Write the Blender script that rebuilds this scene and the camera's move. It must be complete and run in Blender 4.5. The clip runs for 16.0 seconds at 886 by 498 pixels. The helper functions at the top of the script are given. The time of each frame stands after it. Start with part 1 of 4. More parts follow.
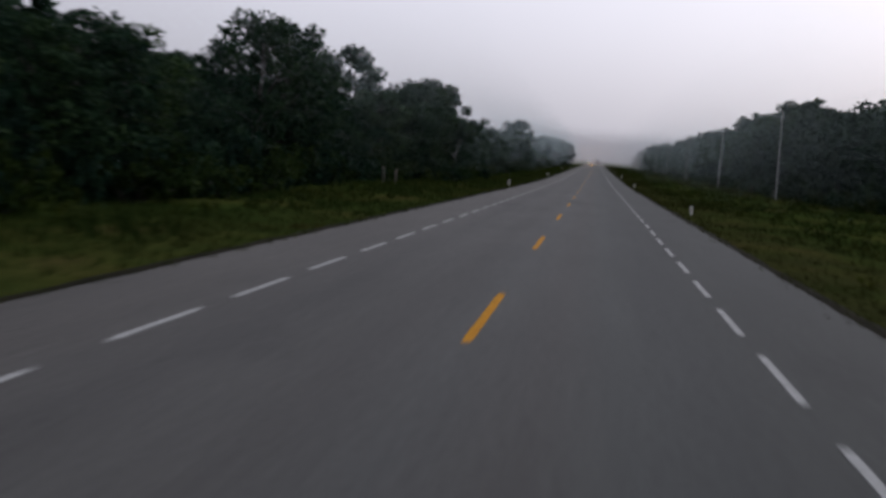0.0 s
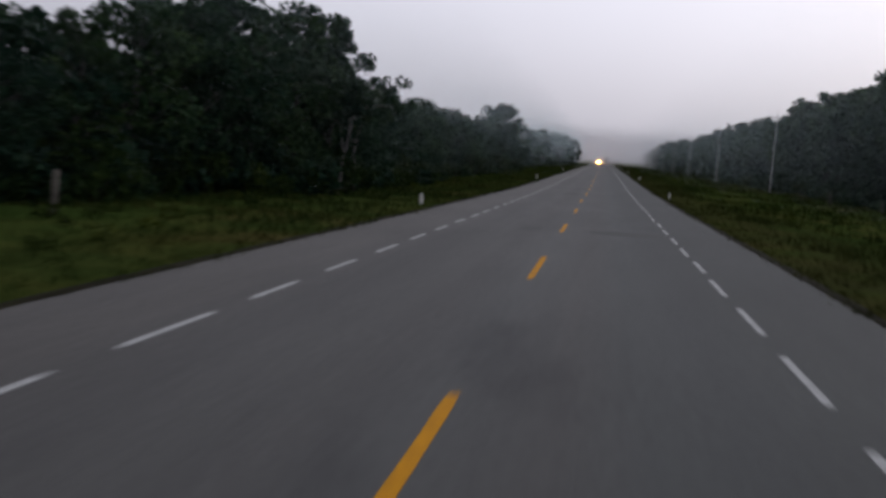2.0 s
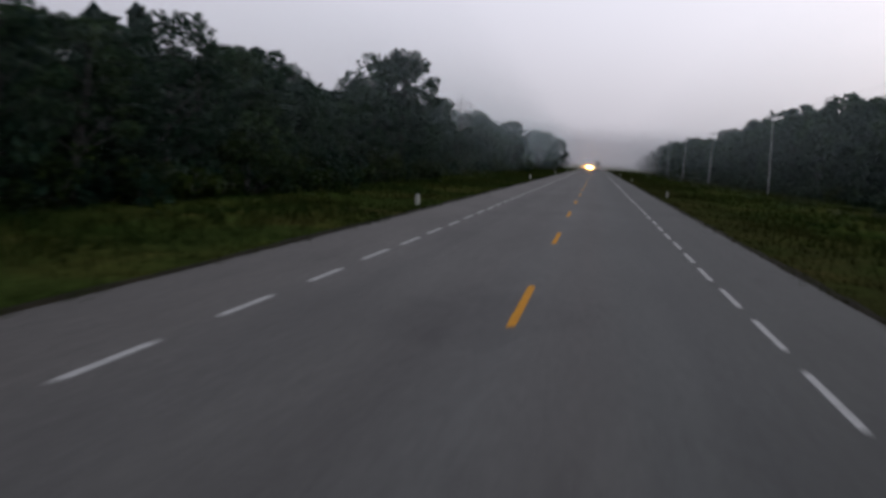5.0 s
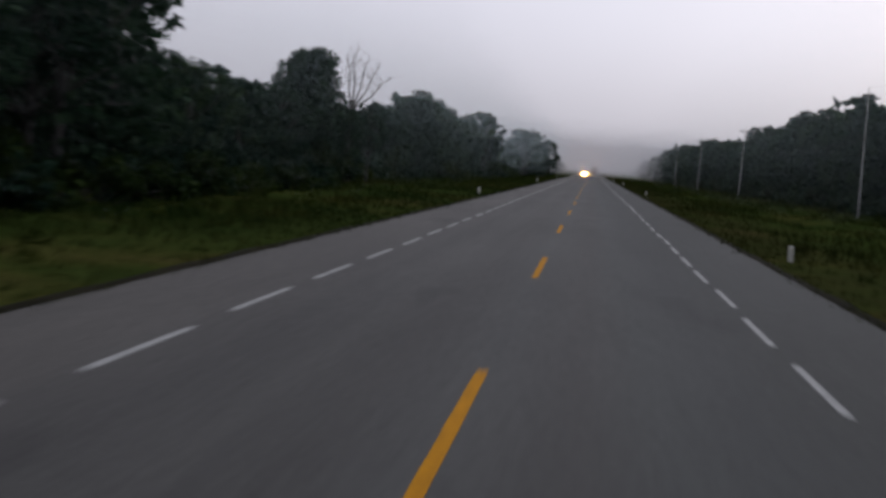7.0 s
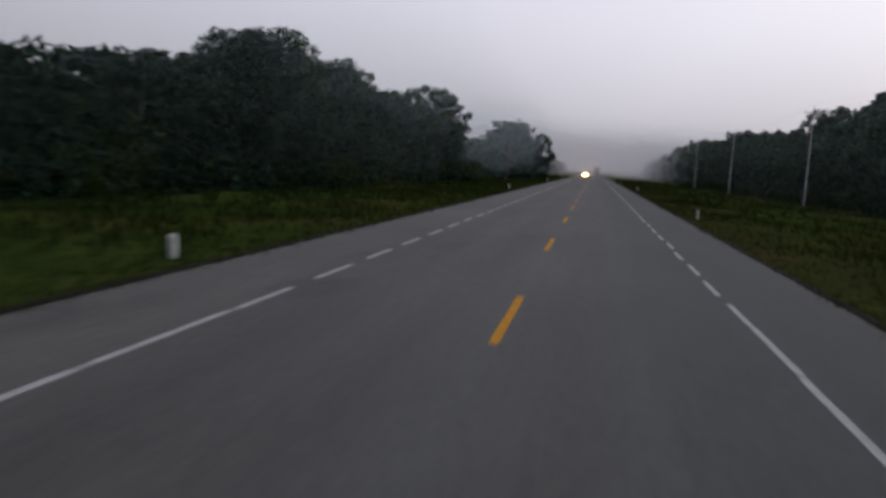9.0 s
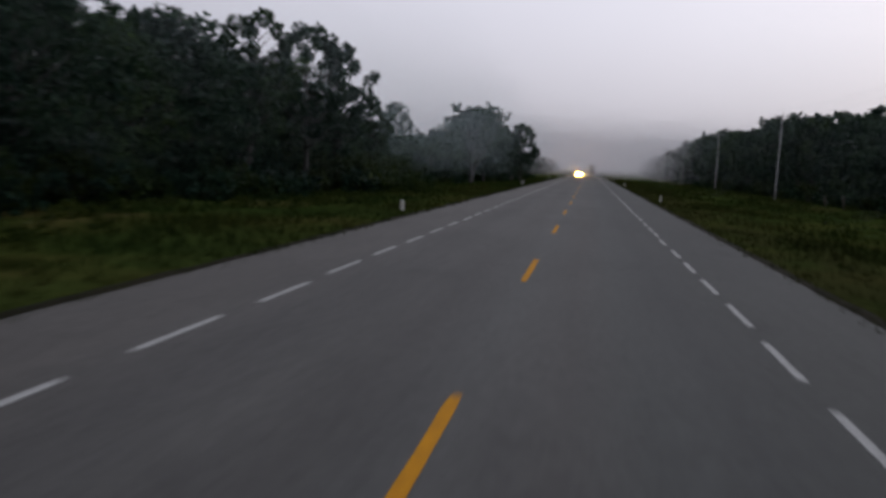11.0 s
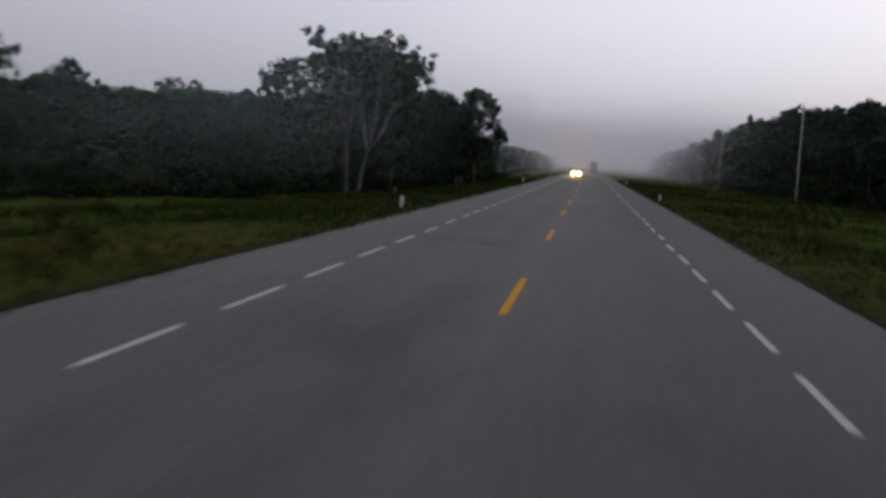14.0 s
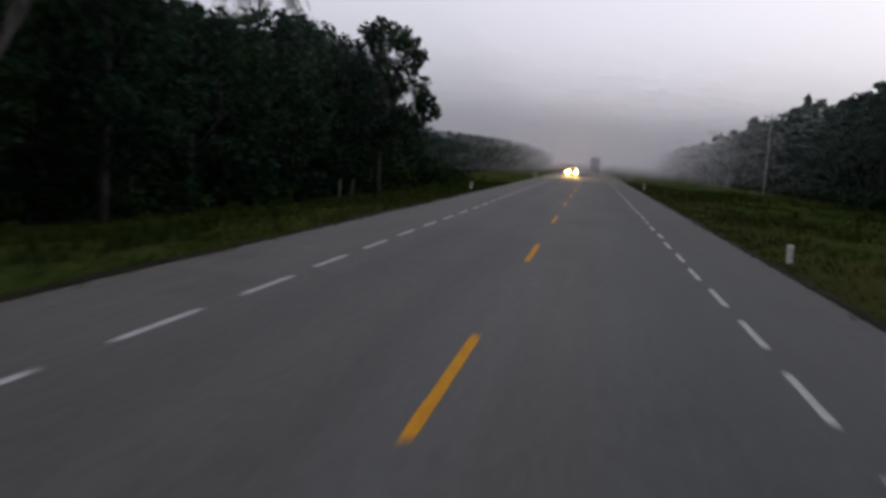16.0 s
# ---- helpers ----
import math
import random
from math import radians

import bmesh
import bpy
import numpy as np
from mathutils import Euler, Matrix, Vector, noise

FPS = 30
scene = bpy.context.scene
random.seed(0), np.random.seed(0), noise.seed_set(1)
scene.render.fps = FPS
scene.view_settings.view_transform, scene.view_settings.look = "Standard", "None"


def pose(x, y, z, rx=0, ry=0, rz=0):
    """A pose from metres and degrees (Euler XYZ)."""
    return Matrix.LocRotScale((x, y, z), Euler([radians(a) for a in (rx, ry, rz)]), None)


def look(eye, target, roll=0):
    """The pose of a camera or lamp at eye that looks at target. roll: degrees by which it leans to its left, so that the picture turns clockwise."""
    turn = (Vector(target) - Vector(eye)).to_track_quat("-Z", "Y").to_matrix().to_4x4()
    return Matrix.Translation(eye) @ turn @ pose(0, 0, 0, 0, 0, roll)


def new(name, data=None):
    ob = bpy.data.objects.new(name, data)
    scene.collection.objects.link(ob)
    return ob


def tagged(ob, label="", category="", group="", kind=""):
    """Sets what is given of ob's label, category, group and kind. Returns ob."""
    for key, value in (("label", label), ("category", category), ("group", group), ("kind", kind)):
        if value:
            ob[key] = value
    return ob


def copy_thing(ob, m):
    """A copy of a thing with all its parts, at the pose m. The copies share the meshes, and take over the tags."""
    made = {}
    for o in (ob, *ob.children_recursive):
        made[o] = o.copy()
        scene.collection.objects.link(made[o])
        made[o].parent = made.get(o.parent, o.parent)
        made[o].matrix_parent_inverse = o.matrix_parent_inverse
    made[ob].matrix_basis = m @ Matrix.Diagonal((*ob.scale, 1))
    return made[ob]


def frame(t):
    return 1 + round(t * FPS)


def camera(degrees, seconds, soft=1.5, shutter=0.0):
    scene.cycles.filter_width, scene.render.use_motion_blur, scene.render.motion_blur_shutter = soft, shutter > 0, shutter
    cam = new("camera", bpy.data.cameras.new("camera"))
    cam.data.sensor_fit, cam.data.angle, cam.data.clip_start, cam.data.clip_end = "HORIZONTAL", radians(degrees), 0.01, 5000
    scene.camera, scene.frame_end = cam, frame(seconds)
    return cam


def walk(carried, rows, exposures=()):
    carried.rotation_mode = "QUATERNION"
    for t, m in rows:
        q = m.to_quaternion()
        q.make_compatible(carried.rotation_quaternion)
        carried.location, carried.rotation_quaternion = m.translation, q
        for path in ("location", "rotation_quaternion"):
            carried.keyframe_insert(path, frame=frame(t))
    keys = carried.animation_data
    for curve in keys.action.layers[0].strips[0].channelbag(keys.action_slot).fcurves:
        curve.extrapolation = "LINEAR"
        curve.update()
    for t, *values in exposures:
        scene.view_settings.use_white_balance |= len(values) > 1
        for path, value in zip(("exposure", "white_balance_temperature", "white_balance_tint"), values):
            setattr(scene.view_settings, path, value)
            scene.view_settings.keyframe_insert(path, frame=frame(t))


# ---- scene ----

# ---------------------------------------------------------------- camera and its way
cam = camera(45.0, 16.0, soft=3.4, shutter=0.5)
SPEED, EYE = 26.56, 2.126
# seconds, sideways, yaw to the left, pitch, roll
DRIVE = [
    (0.0, 0.23, 7.78, -4.90, 4.19), (0.5, 0.21, 7.93, -4.90, 3.70), (1.0, 0.10, 7.85, -4.75, 4.45),
    (1.5, 0.05, 7.91, -5.06, 4.07), (2.0, 0.08, 8.22, -4.95, 4.06), (2.5, 0.01, 7.94, -4.47, 3.60),
    (3.0, -0.09, 7.62, -4.47, 3.72), (3.5, -0.05, 7.83, -4.97, 4.06), (4.0, -0.08, 7.80, -4.65, 3.89),
    (6.5, -0.15, 7.75, -5.05, 3.96), (7.0, -0.17, 7.57, -4.78, 4.37), (7.5, -0.15, 7.61, -4.68, 4.20),
    (8.0, -0.13, 7.52, -4.77, 4.04), (8.5, -0.05, 7.72, -4.77, 3.85), (9.0, -0.04, 7.74, -4.72, 4.02),
    (11.5, -0.02, 7.51, -4.67, 3.32), (12.0, 0.00, 7.47, -4.56, 3.50), (12.5, 0.01, 7.60, -4.88, 4.08),
    (13.0, 0.02, 7.64, -4.73, 3.72), (13.5, 0.04, 7.74, -4.91, 3.45), (14.0, -0.02, 7.55, -4.87, 3.79),
    (14.5, -0.01, 7.39, -4.60, 3.63), (15.0, 0.06, 7.64, -4.78, 3.81), (15.5, 0.10, 7.50, -4.95, 3.94),
    (16.0, 0.10, 7.59, -5.09, 4.19),
]


# the road runs level, bends gently upwards and then climbs evenly; DRIVE's pitch is against the road
LEVEL_END, CLIMB_START, CLIMB = 104.0, 172.0, 0.0078


def rise(y):
    """Height of the road's line over its level stretch at y."""
    bend = min(max(y - LEVEL_END, 0.0), CLIMB_START - LEVEL_END)
    return CLIMB * (0.5 * bend * bend / (CLIMB_START - LEVEL_END) + max(y - CLIMB_START, 0.0))


def on_the_way(t, x, yaw, pitch, roll):
    y = SPEED * t
    eye = Vector((x, y, EYE + rise(y)))
    a, b = radians(yaw), radians(pitch) + math.atan(rise(y + 0.5) - rise(y - 0.5))
    return t, look(eye, eye + Vector((-math.sin(a) * math.cos(b), math.cos(a) * math.cos(b), math.sin(b))), roll)


def between(a, b, t):
    k = (t - a[0]) / (b[0] - a[0])
    return tuple(u + (v - u) * k for u, v in zip(a, b))


way = [DRIVE[0], between(DRIVE[0], DRIVE[1], 0.1), *DRIVE[1:-1], between(DRIVE[-2], DRIVE[-1], 15.9), DRIVE[-1]]
walk(cam, [on_the_way(*row) for row in way], exposures=[(0, 0.10), (3, 0.07), (7, 0.0), (8.5, -0.01), (9, -0.05), (11.5, -0.06), (14, -0.06), (15, -0.02), (16, 0.02)])

# ---------------------------------------------------------------- world and sun
world = bpy.data.worlds.new("overcast_dawn")
scene.world = world
world.use_nodes = True
wn, wl = world.node_tree.nodes, world.node_tree.links
wn.clear()
w_out = wn.new("ShaderNodeOutputWorld")
sky = wn.new("ShaderNodeTexSky")
sky.sky_type, sky.sun_disc = "NISHITA", False
sky.sun_elevation, sky.sun_rotation = radians(21), radians(29)
sky.air_density, sky.dust_density = 1.5, 4.0
sky_bg = wn.new("ShaderNodeBackground")
sky_bg.inputs[1].default_value = 0.005
wl.new(sky.outputs[0], sky_bg.inputs[0])
# the cloud layer: brighter towards the hidden sun, dimmer down in the mist
coord = wn.new("ShaderNodeTexCoord")
toward = wn.new("ShaderNodeVectorMath")
toward.operation = "DOT_PRODUCT"
toward.inputs[1].default_value = Vector((0.45, 0.80, 0.35)).normalized()
wl.new(coord.outputs["Generated"], toward.inputs[0])
glow = wn.new("ShaderNodeMapRange")
glow.inputs[1].default_value, glow.inputs[2].default_value = -0.20, 1.0
glow.inputs[3].default_value, glow.inputs[4].default_value = 0.46, 1.0
wl.new(toward.outputs["Value"], glow.inputs[0])
split = wn.new("ShaderNodeSeparateXYZ")
wl.new(coord.outputs["Generated"], split.inputs[0])
low = wn.new("ShaderNodeMapRange")
low.interpolation_type = "SMOOTHSTEP"
low.inputs[1].default_value, low.inputs[2].default_value = -0.02, 0.17
low.inputs[3].default_value, low.inputs[4].default_value = 0.58, 1.0
wl.new(split.outputs["Z"], low.inputs[0])
overhead = wn.new("ShaderNodeMapRange")
overhead.inputs[1].default_value, overhead.inputs[2].default_value = 0.19, 0.85
overhead.inputs[3].default_value, overhead.inputs[4].default_value = 1.0, 2.1
wl.new(split.outputs["Z"], overhead.inputs[0])
m0 = wn.new("ShaderNodeMath")
m0.operation = "MULTIPLY"
wl.new(low.outputs[0], m0.inputs[0])
wl.new(overhead.outputs[0], m0.inputs[1])
cloud = wn.new("ShaderNodeTexNoise")
cloud.inputs["Scale"].default_value, cloud.inputs["Detail"].default_value = 3.0, 5.0
wl.new(coord.outputs["Generated"], cloud.inputs["Vector"])
mottle = wn.new("ShaderNodeMapRange")
mottle.inputs[3].default_value, mottle.inputs[4].default_value = 0.94, 1.06
wl.new(cloud.outputs["Fac"], mottle.inputs[0])
m1, m2 = wn.new("ShaderNodeMath"), wn.new("ShaderNodeMath")
m1.operation = m2.operation = "MULTIPLY"
steep = wn.new("ShaderNodeMath")
steep.operation = "POWER"
steep.inputs[1].default_value = 2.0
wl.new(glow.outputs[0], steep.inputs[0])
wl.new(steep.outputs[0], m1.inputs[0])
wl.new(m0.outputs[0], m1.inputs[1])
wl.new(m1.outputs[0], m2.inputs[0])
wl.new(mottle.outputs[0], m2.inputs[1])
cloud_bg = wn.new("ShaderNodeBackground")
cloud_bg.inputs[0].default_value = (0.868, 0.870, 1.01, 1)
CLOUD = 0.97
m3 = wn.new("ShaderNodeMath")
m3.operation = "MULTIPLY"
m3.inputs[1].default_value = CLOUD
wl.new(m2.outputs[0], m3.inputs[0])
wl.new(m3.outputs[0], cloud_bg.inputs[1])
both = wn.new("ShaderNodeAddShader")
wl.new(sky_bg.outputs[0], both.inputs[0])
wl.new(cloud_bg.outputs[0], both.inputs[1])
wl.new(both.outputs[0], w_out.inputs[0])

sun = new("sun", bpy.data.lights.new("sun", "SUN"))
sun.data.energy, sun.data.angle, sun.data.color = 0.25, radians(40), (1.0, 0.98, 0.98)
sun.matrix_world = look((45, 80, 42), (0, 0, 0))


# ---------------------------------------------------------------- materials
def material(name, rough=0.8, metal=0.0):
    m = bpy.data.materials.new(name)
    m.use_nodes = True
    b = m.node_tree.nodes["Principled BSDF"]
    b.inputs["Roughness"].default_value, b.inputs["Metallic"].default_value = rough, metal
    return m, m.node_tree.nodes, m.node_tree.links, b


def noise_node(n, l, scale, detail=6.0, stretch=None, rough=0.55):
    c = n.new("ShaderNodeTexCoord")
    t = n.new("ShaderNodeTexNoise")
    t.inputs["Scale"].default_value, t.inputs["Detail"].default_value, t.inputs["Roughness"].default_value = scale, detail, rough
    if stretch:
        mp = n.new("ShaderNodeMapping")
        mp.inputs["Scale"].default_value = stretch
        l.new(c.outputs["Object"], mp.inputs["Vector"])
        l.new(mp.outputs[0], t.inputs["Vector"])
    else:
        l.new(c.outputs["Object"], t.inputs["Vector"])
    return t.outputs["Fac"]


def ramp(n, l, fac, stops):
    r = n.new("ShaderNodeValToRGB")
    els = r.color_ramp.elements
    while len(els) < len(stops):
        els.new(0.5)
    for e, (p, col) in zip(els, stops):
        e.position, e.color = p, (*col, 1)
    l.new(fac, r.inputs[0])
    return r.outputs[0]


def mixed(n, l, fac, a, b, kind="MIX"):
    m = n.new("ShaderNodeMix")
    m.data_type, m.blend_type = "RGBA", kind
    for socket, v in ((m.inputs[0], fac), (m.inputs[6], a), (m.inputs[7], b)):
        if isinstance(v, bpy.types.NodeSocket):
            l.new(v, socket)
        else:
            socket.default_value = v if isinstance(v, (int, float)) else (*v, 1)
    return m.outputs[2]


def bumped(n, l, b, fac, strength, distance):
    u = n.new("ShaderNodeBump")
    u.inputs["Strength"].default_value, u.inputs["Distance"].default_value = strength, distance
    l.new(fac, u.inputs["Height"])
    l.new(u.outputs[0], b.inputs["Normal"])


def two_scale(name, dark, light, coarse, fine, rough=0.8, bump=0.3, depth=0.01, metal=0.0):
    m, n, l, b = material(name, rough, metal)
    a = noise_node(n, l, coarse)
    c = noise_node(n, l, fine)
    base = ramp(n, l, a, [(0.3, dark), (0.7, light)])
    tone = ramp(n, l, c, [(0.3, (0.75, 0.75, 0.75)), (0.7, (1.15, 1.15, 1.15))])
    l.new(mixed(n, l, 1.0, base, tone, "MULTIPLY"), b.inputs["Base Color"])
    bumped(n, l, b, c, bump, depth)
    return m


def asphalt_material():
    m, n, l, b = material("asphalt", 0.78)
    patches = noise_node(n, l, 0.35, 5, (1.0, 0.25, 1.0))
    stones = noise_node(n, l, 55, 3)
    base = ramp(n, l, patches, [(0.25, (0.0402, 0.0418, 0.0402)), (0.75, (0.0582, 0.0604, 0.0580))])
    tone = ramp(n, l, stones, [(0.3, (0.7, 0.7, 0.7)), (0.7, (1.25, 1.25, 1.25))])
    col = mixed(n, l, 1.0, base, tone, "MULTIPLY")
    grit = ramp(n, l, noise_node(n, l, 9.0, 6, (1.0, 0.7, 1.0), 0.7), [(0.36, (0.78, 0.78, 0.78)), (0.64, (1.22, 1.22, 1.215))])
    col = mixed(n, l, 1.0, col, grit, "MULTIPLY")
    streaks = ramp(n, l, noise_node(n, l, 1.0, 6, (2.6, 0.10, 1.0)), [(0.32, (0.93, 0.93, 0.935)), (0.66, (1.06, 1.055, 1.05))])
    col = mixed(n, l, 1.0, col, streaks, "MULTIPLY")
    stains = ramp(n, l, noise_node(n, l, 0.22, 4, (1.6, 0.6, 1.0)), [(0.26, (0.62, 0.62, 0.64)), (0.40, (1, 1, 1))])
    col = mixed(n, l, 1.0, col, stains, "MULTIPLY")
    # wheel tracks, polished a little darker, the paler, browner left shoulder, and the darker right lane and shoulder
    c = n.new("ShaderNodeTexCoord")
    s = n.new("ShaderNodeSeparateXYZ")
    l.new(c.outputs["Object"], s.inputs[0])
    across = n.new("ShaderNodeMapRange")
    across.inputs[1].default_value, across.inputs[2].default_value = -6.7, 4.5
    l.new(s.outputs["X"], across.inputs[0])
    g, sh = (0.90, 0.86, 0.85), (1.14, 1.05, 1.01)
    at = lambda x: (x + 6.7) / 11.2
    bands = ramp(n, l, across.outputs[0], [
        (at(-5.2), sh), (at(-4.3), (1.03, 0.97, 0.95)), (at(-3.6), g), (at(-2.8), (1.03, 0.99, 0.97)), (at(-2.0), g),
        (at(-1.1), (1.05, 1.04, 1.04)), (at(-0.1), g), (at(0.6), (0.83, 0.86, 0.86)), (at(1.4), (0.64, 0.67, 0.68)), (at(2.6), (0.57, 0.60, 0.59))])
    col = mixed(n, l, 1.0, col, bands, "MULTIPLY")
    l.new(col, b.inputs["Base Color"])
    b.inputs["Specular IOR Level"].default_value = 0.12
    bumped(n, l, b, stones, 0.5, 0.006)
    return m


def paint_material(name, colour):
    m, n, l, b = material(name, 0.8)
    b.inputs["Specular IOR Level"].default_value = 0.05
    wear = noise_node(n, l, 14, 8, rough=0.7)
    big = noise_node(n, l, 1.7, 4)
    worn = n.new("ShaderNodeMath")
    worn.operation = "MULTIPLY_ADD"
    worn.inputs[1].default_value, worn.inputs[2].default_value = 0.5, 0.0
    l.new(big, worn.inputs[0])
    add = n.new("ShaderNodeMath")
    l.new(wear, add.inputs[0])
    l.new(worn.outputs[0], add.inputs[1])
    dull = tuple(0.5 * c + 0.006 for c in colour)
    l.new(ramp(n, l, add.outputs[0], [(0.60, colour), (0.90, dull)]), b.inputs["Base Color"])
    return m


def leaf_material(name, dark, light):
    m, n, l, b = material(name, 0.85)
    info, geo = n.new("ShaderNodeObjectInfo"), n.new("ShaderNodeNewGeometry")
    leaf = ramp(n, l, geo.outputs["Random Per Island"], [(0.0, dark), (1.0, light)])
    tree = ramp(n, l, info.outputs["Random"], [(0.0, (0.66, 0.72, 0.80)), (0.5, (1.0, 1.0, 1.0)), (1.0, (1.4, 1.25, 0.9))])
    col = mixed(n, l, 1.0, leaf, tree, "MULTIPLY")
    place = n.new("ShaderNodeTexNoise")
    place.inputs["Scale"].default_value, place.inputs["Detail"].default_value = 0.55, 4.0
    l.new(geo.outputs["Position"], place.inputs["Vector"])
    clumps = ramp(n, l, place.outputs["Fac"], [(0.34, (0.50, 0.56, 0.58)), (0.50, (1.0, 1.0, 1.0)), (0.66, (1.6, 1.45, 1.1))])
    col = mixed(n, l, 1.0, col, clumps, "MULTIPLY")
    l.new(col, b.inputs["Base Color"])
    b.inputs["Specular IOR Level"].default_value = 0.03
    thin = n.new("ShaderNodeBsdfTranslucent")
    l.new(col, thin.inputs[0])
    mx = n.new("ShaderNodeMixShader")
    mx.inputs[0].default_value = 0.22
    l.new(b.outputs[0], mx.inputs[1])
    l.new(thin.outputs[0], mx.inputs[2])
    l.new(mx.outputs[0], n["Material Output"].inputs[0])
    return m


def dried(n, l, col, brown, share):
    """Browner, drier growth in a ragged band along the edges of the asphalt, most of it beside the right lane."""
    place, apart, across = n.new("ShaderNodeNewGeometry"), n.new("ShaderNodeSeparateXYZ"), n.new("ShaderNodeMapRange")
    l.new(place.outputs["Position"], apart.inputs[0])
    across.inputs[1].default_value, across.inputs[2].default_value = -20.0, 20.0
    l.new(apart.outputs["X"], across.inputs[0])
    at = lambda x: (x + 20.0) / 40.0
    band = ramp(n, l, across.outputs[0], [(at(x), (v * share,) * 3) for x, v in ((-13, 0.0), (-8, 0.3), (0, 0.3), (4, 1.0), (6.5, 1.0), (12, 0.0))])
    ragged = ramp(n, l, noise_node(n, l, 0.5, 5, (1.0, 0.5, 1.0)), [(0.30, (0.25, 0.25, 0.25)), (0.56, (1, 1, 1))])
    fac = n.new("ShaderNodeMath")
    fac.operation = "MULTIPLY"
    l.new(band, fac.inputs[0])
    l.new(ragged, fac.inputs[1])
    return mixed(n, l, fac.outputs[0], col, brown)


def grass_material():
    m, n, l, b = material("grass_blades", 1.0)
    b.inputs["Specular IOR Level"].default_value = 0.0
    geo = n.new("ShaderNodeNewGeometry")
    blade = ramp(n, l, geo.outputs["Random Per Island"], [(0.0, (0.75, 0.75, 0.75)), (1.0, (1.25, 1.25, 1.2))])
    field = ramp(n, l, noise_node(n, l, 0.22, 5, (1.0, 0.6, 1.0)), [(0.30, (0.0120, 0.0245, 0.0075)), (0.45, (0.0215, 0.0365, 0.0105)), (0.58, (0.034, 0.043, 0.012)), (0.72, (0.050, 0.042, 0.016))])
    tufts = ramp(n, l, noise_node(n, l, 1.1, 5, rough=0.65), [(0.36, (0.45, 0.48, 0.44)), (0.62, (1.30, 1.3, 1.2))])
    field = dried(n, l, field, (0.033, 0.0305, 0.0115), 0.65)
    col = mixed(n, l, 1.0, mixed(n, l, 1.0, field, tufts, "MULTIPLY"), blade, "MULTIPLY")
    l.new(col, b.inputs["Base Color"])
    thin = n.new("ShaderNodeBsdfTranslucent")
    l.new(col, thin.inputs[0])
    mx = n.new("ShaderNodeMixShader")
    mx.inputs[0].default_value = 0.2
    l.new(b.outputs[0], mx.inputs[1])
    l.new(thin.outputs[0], mx.inputs[2])
    l.new(mx.outputs[0], n["Material Output"].inputs[0])
    return m


def plain(name, colour, rough=0.5, metal=0.0):
    m, n, l, b = material(name, rough, metal)
    spots = noise_node(n, l, 9.0, 5)
    dark = tuple(0.8 * c for c in colour)
    l.new(ramp(n, l, spots, [(0.3, dark), (0.7, colour)]), b.inputs["Base Color"])
    return m


ASPHALT = asphalt_material()
TAR = two_scale("patch_asphalt", (0.036, 0.0363, 0.0350), (0.050, 0.0504, 0.0485), 1.2, 60.0, 0.9, 0.3, 0.004)
TAR.node_tree.nodes["Principled BSDF"].inputs["Specular IOR Level"].default_value = 0.12
WHITE_PAINT = paint_material("white_road_paint", (0.332, 0.338, 0.328))
YELLOW_PAINT = paint_material("yellow_road_paint", (0.46, 0.200, 0.001))
LEAVES = leaf_material("leaves", (0.0065, 0.0190, 0.0112), (0.0240, 0.0485, 0.0265))
SHRUB_LEAVES = leaf_material("shrub_leaves", (0.007, 0.0165, 0.005), (0.022, 0.038, 0.011))
GRASS = grass_material()
WEED_LEAVES = leaf_material("weed_leaves", (0.010, 0.020, 0.005), (0.026, 0.038, 0.010))
BARK = two_scale("bark", (0.020, 0.018, 0.016), (0.052, 0.047, 0.042), 2.0, 22.0, 0.9, 0.6, 0.02)
PALE_BARK = two_scale("pale_bark", (0.085, 0.080, 0.074), (0.21, 0.198, 0.184), 1.5, 18.0, 0.85, 0.5, 0.015)
GREY_BARK = two_scale("grey_bark", (0.020, 0.019, 0.018), (0.052, 0.049, 0.045), 1.3, 16.0, 0.9, 0.7, 0.02)
WEATHERED = two_scale("weathered_wood", (0.085, 0.075, 0.062), (0.17, 0.15, 0.125), 2.5, 30.0, 0.9, 0.5, 0.01)
CONCRETE = two_scale("pole_concrete", (0.40, 0.40, 0.39), (0.58, 0.57, 0.55), 0.8, 25.0, 0.85, 0.3, 0.005)
POST_PAINT = two_scale("post_paint", (0.74, 0.73, 0.68), (0.87, 0.86, 0.81), 5.0, 40.0, 0.6, 0.1, 0.002)
DARK_BAND = plain("dark_band", (0.02, 0.02, 0.022), 0.6)
REFLECTOR = plain("reflector", (0.75, 0.72, 0.65), 0.15)
GALVANISED = plain("galvanised_steel", (0.36, 0.37, 0.38), 0.45, 0.8)
PORCELAIN = plain("porcelain", (0.62, 0.62, 0.60), 0.2)
CABLE = plain("cable", (0.06, 0.06, 0.065), 0.5)


def ground_material():
    m, n, l, b = material("grassy_ground", 1.0)
    b.inputs["Specular IOR Level"].default_value = 0.0
    big, small = noise_node(n, l, 0.16, 6), noise_node(n, l, 3.5, 8)
    soil = ramp(n, l, big, [(0.32, (0.0145, 0.0270, 0.0060)), (0.48, (0.0250, 0.0385, 0.0092)), (0.58, (0.037, 0.043, 0.011)), (0.72, (0.058, 0.045, 0.018))])
    tone = ramp(n, l, small, [(0.3, (0.6, 0.62, 0.6)), (0.7, (1.2, 1.18, 1.15))])
    soil = dried(n, l, soil, (0.030, 0.0270, 0.0120), 0.65)
    l.new(mixed(n, l, 1.0, soil, tone, "MULTIPLY"), b.inputs["Base Color"])
    bumped(n, l, b, small, 0.8, 0.08)
    return m


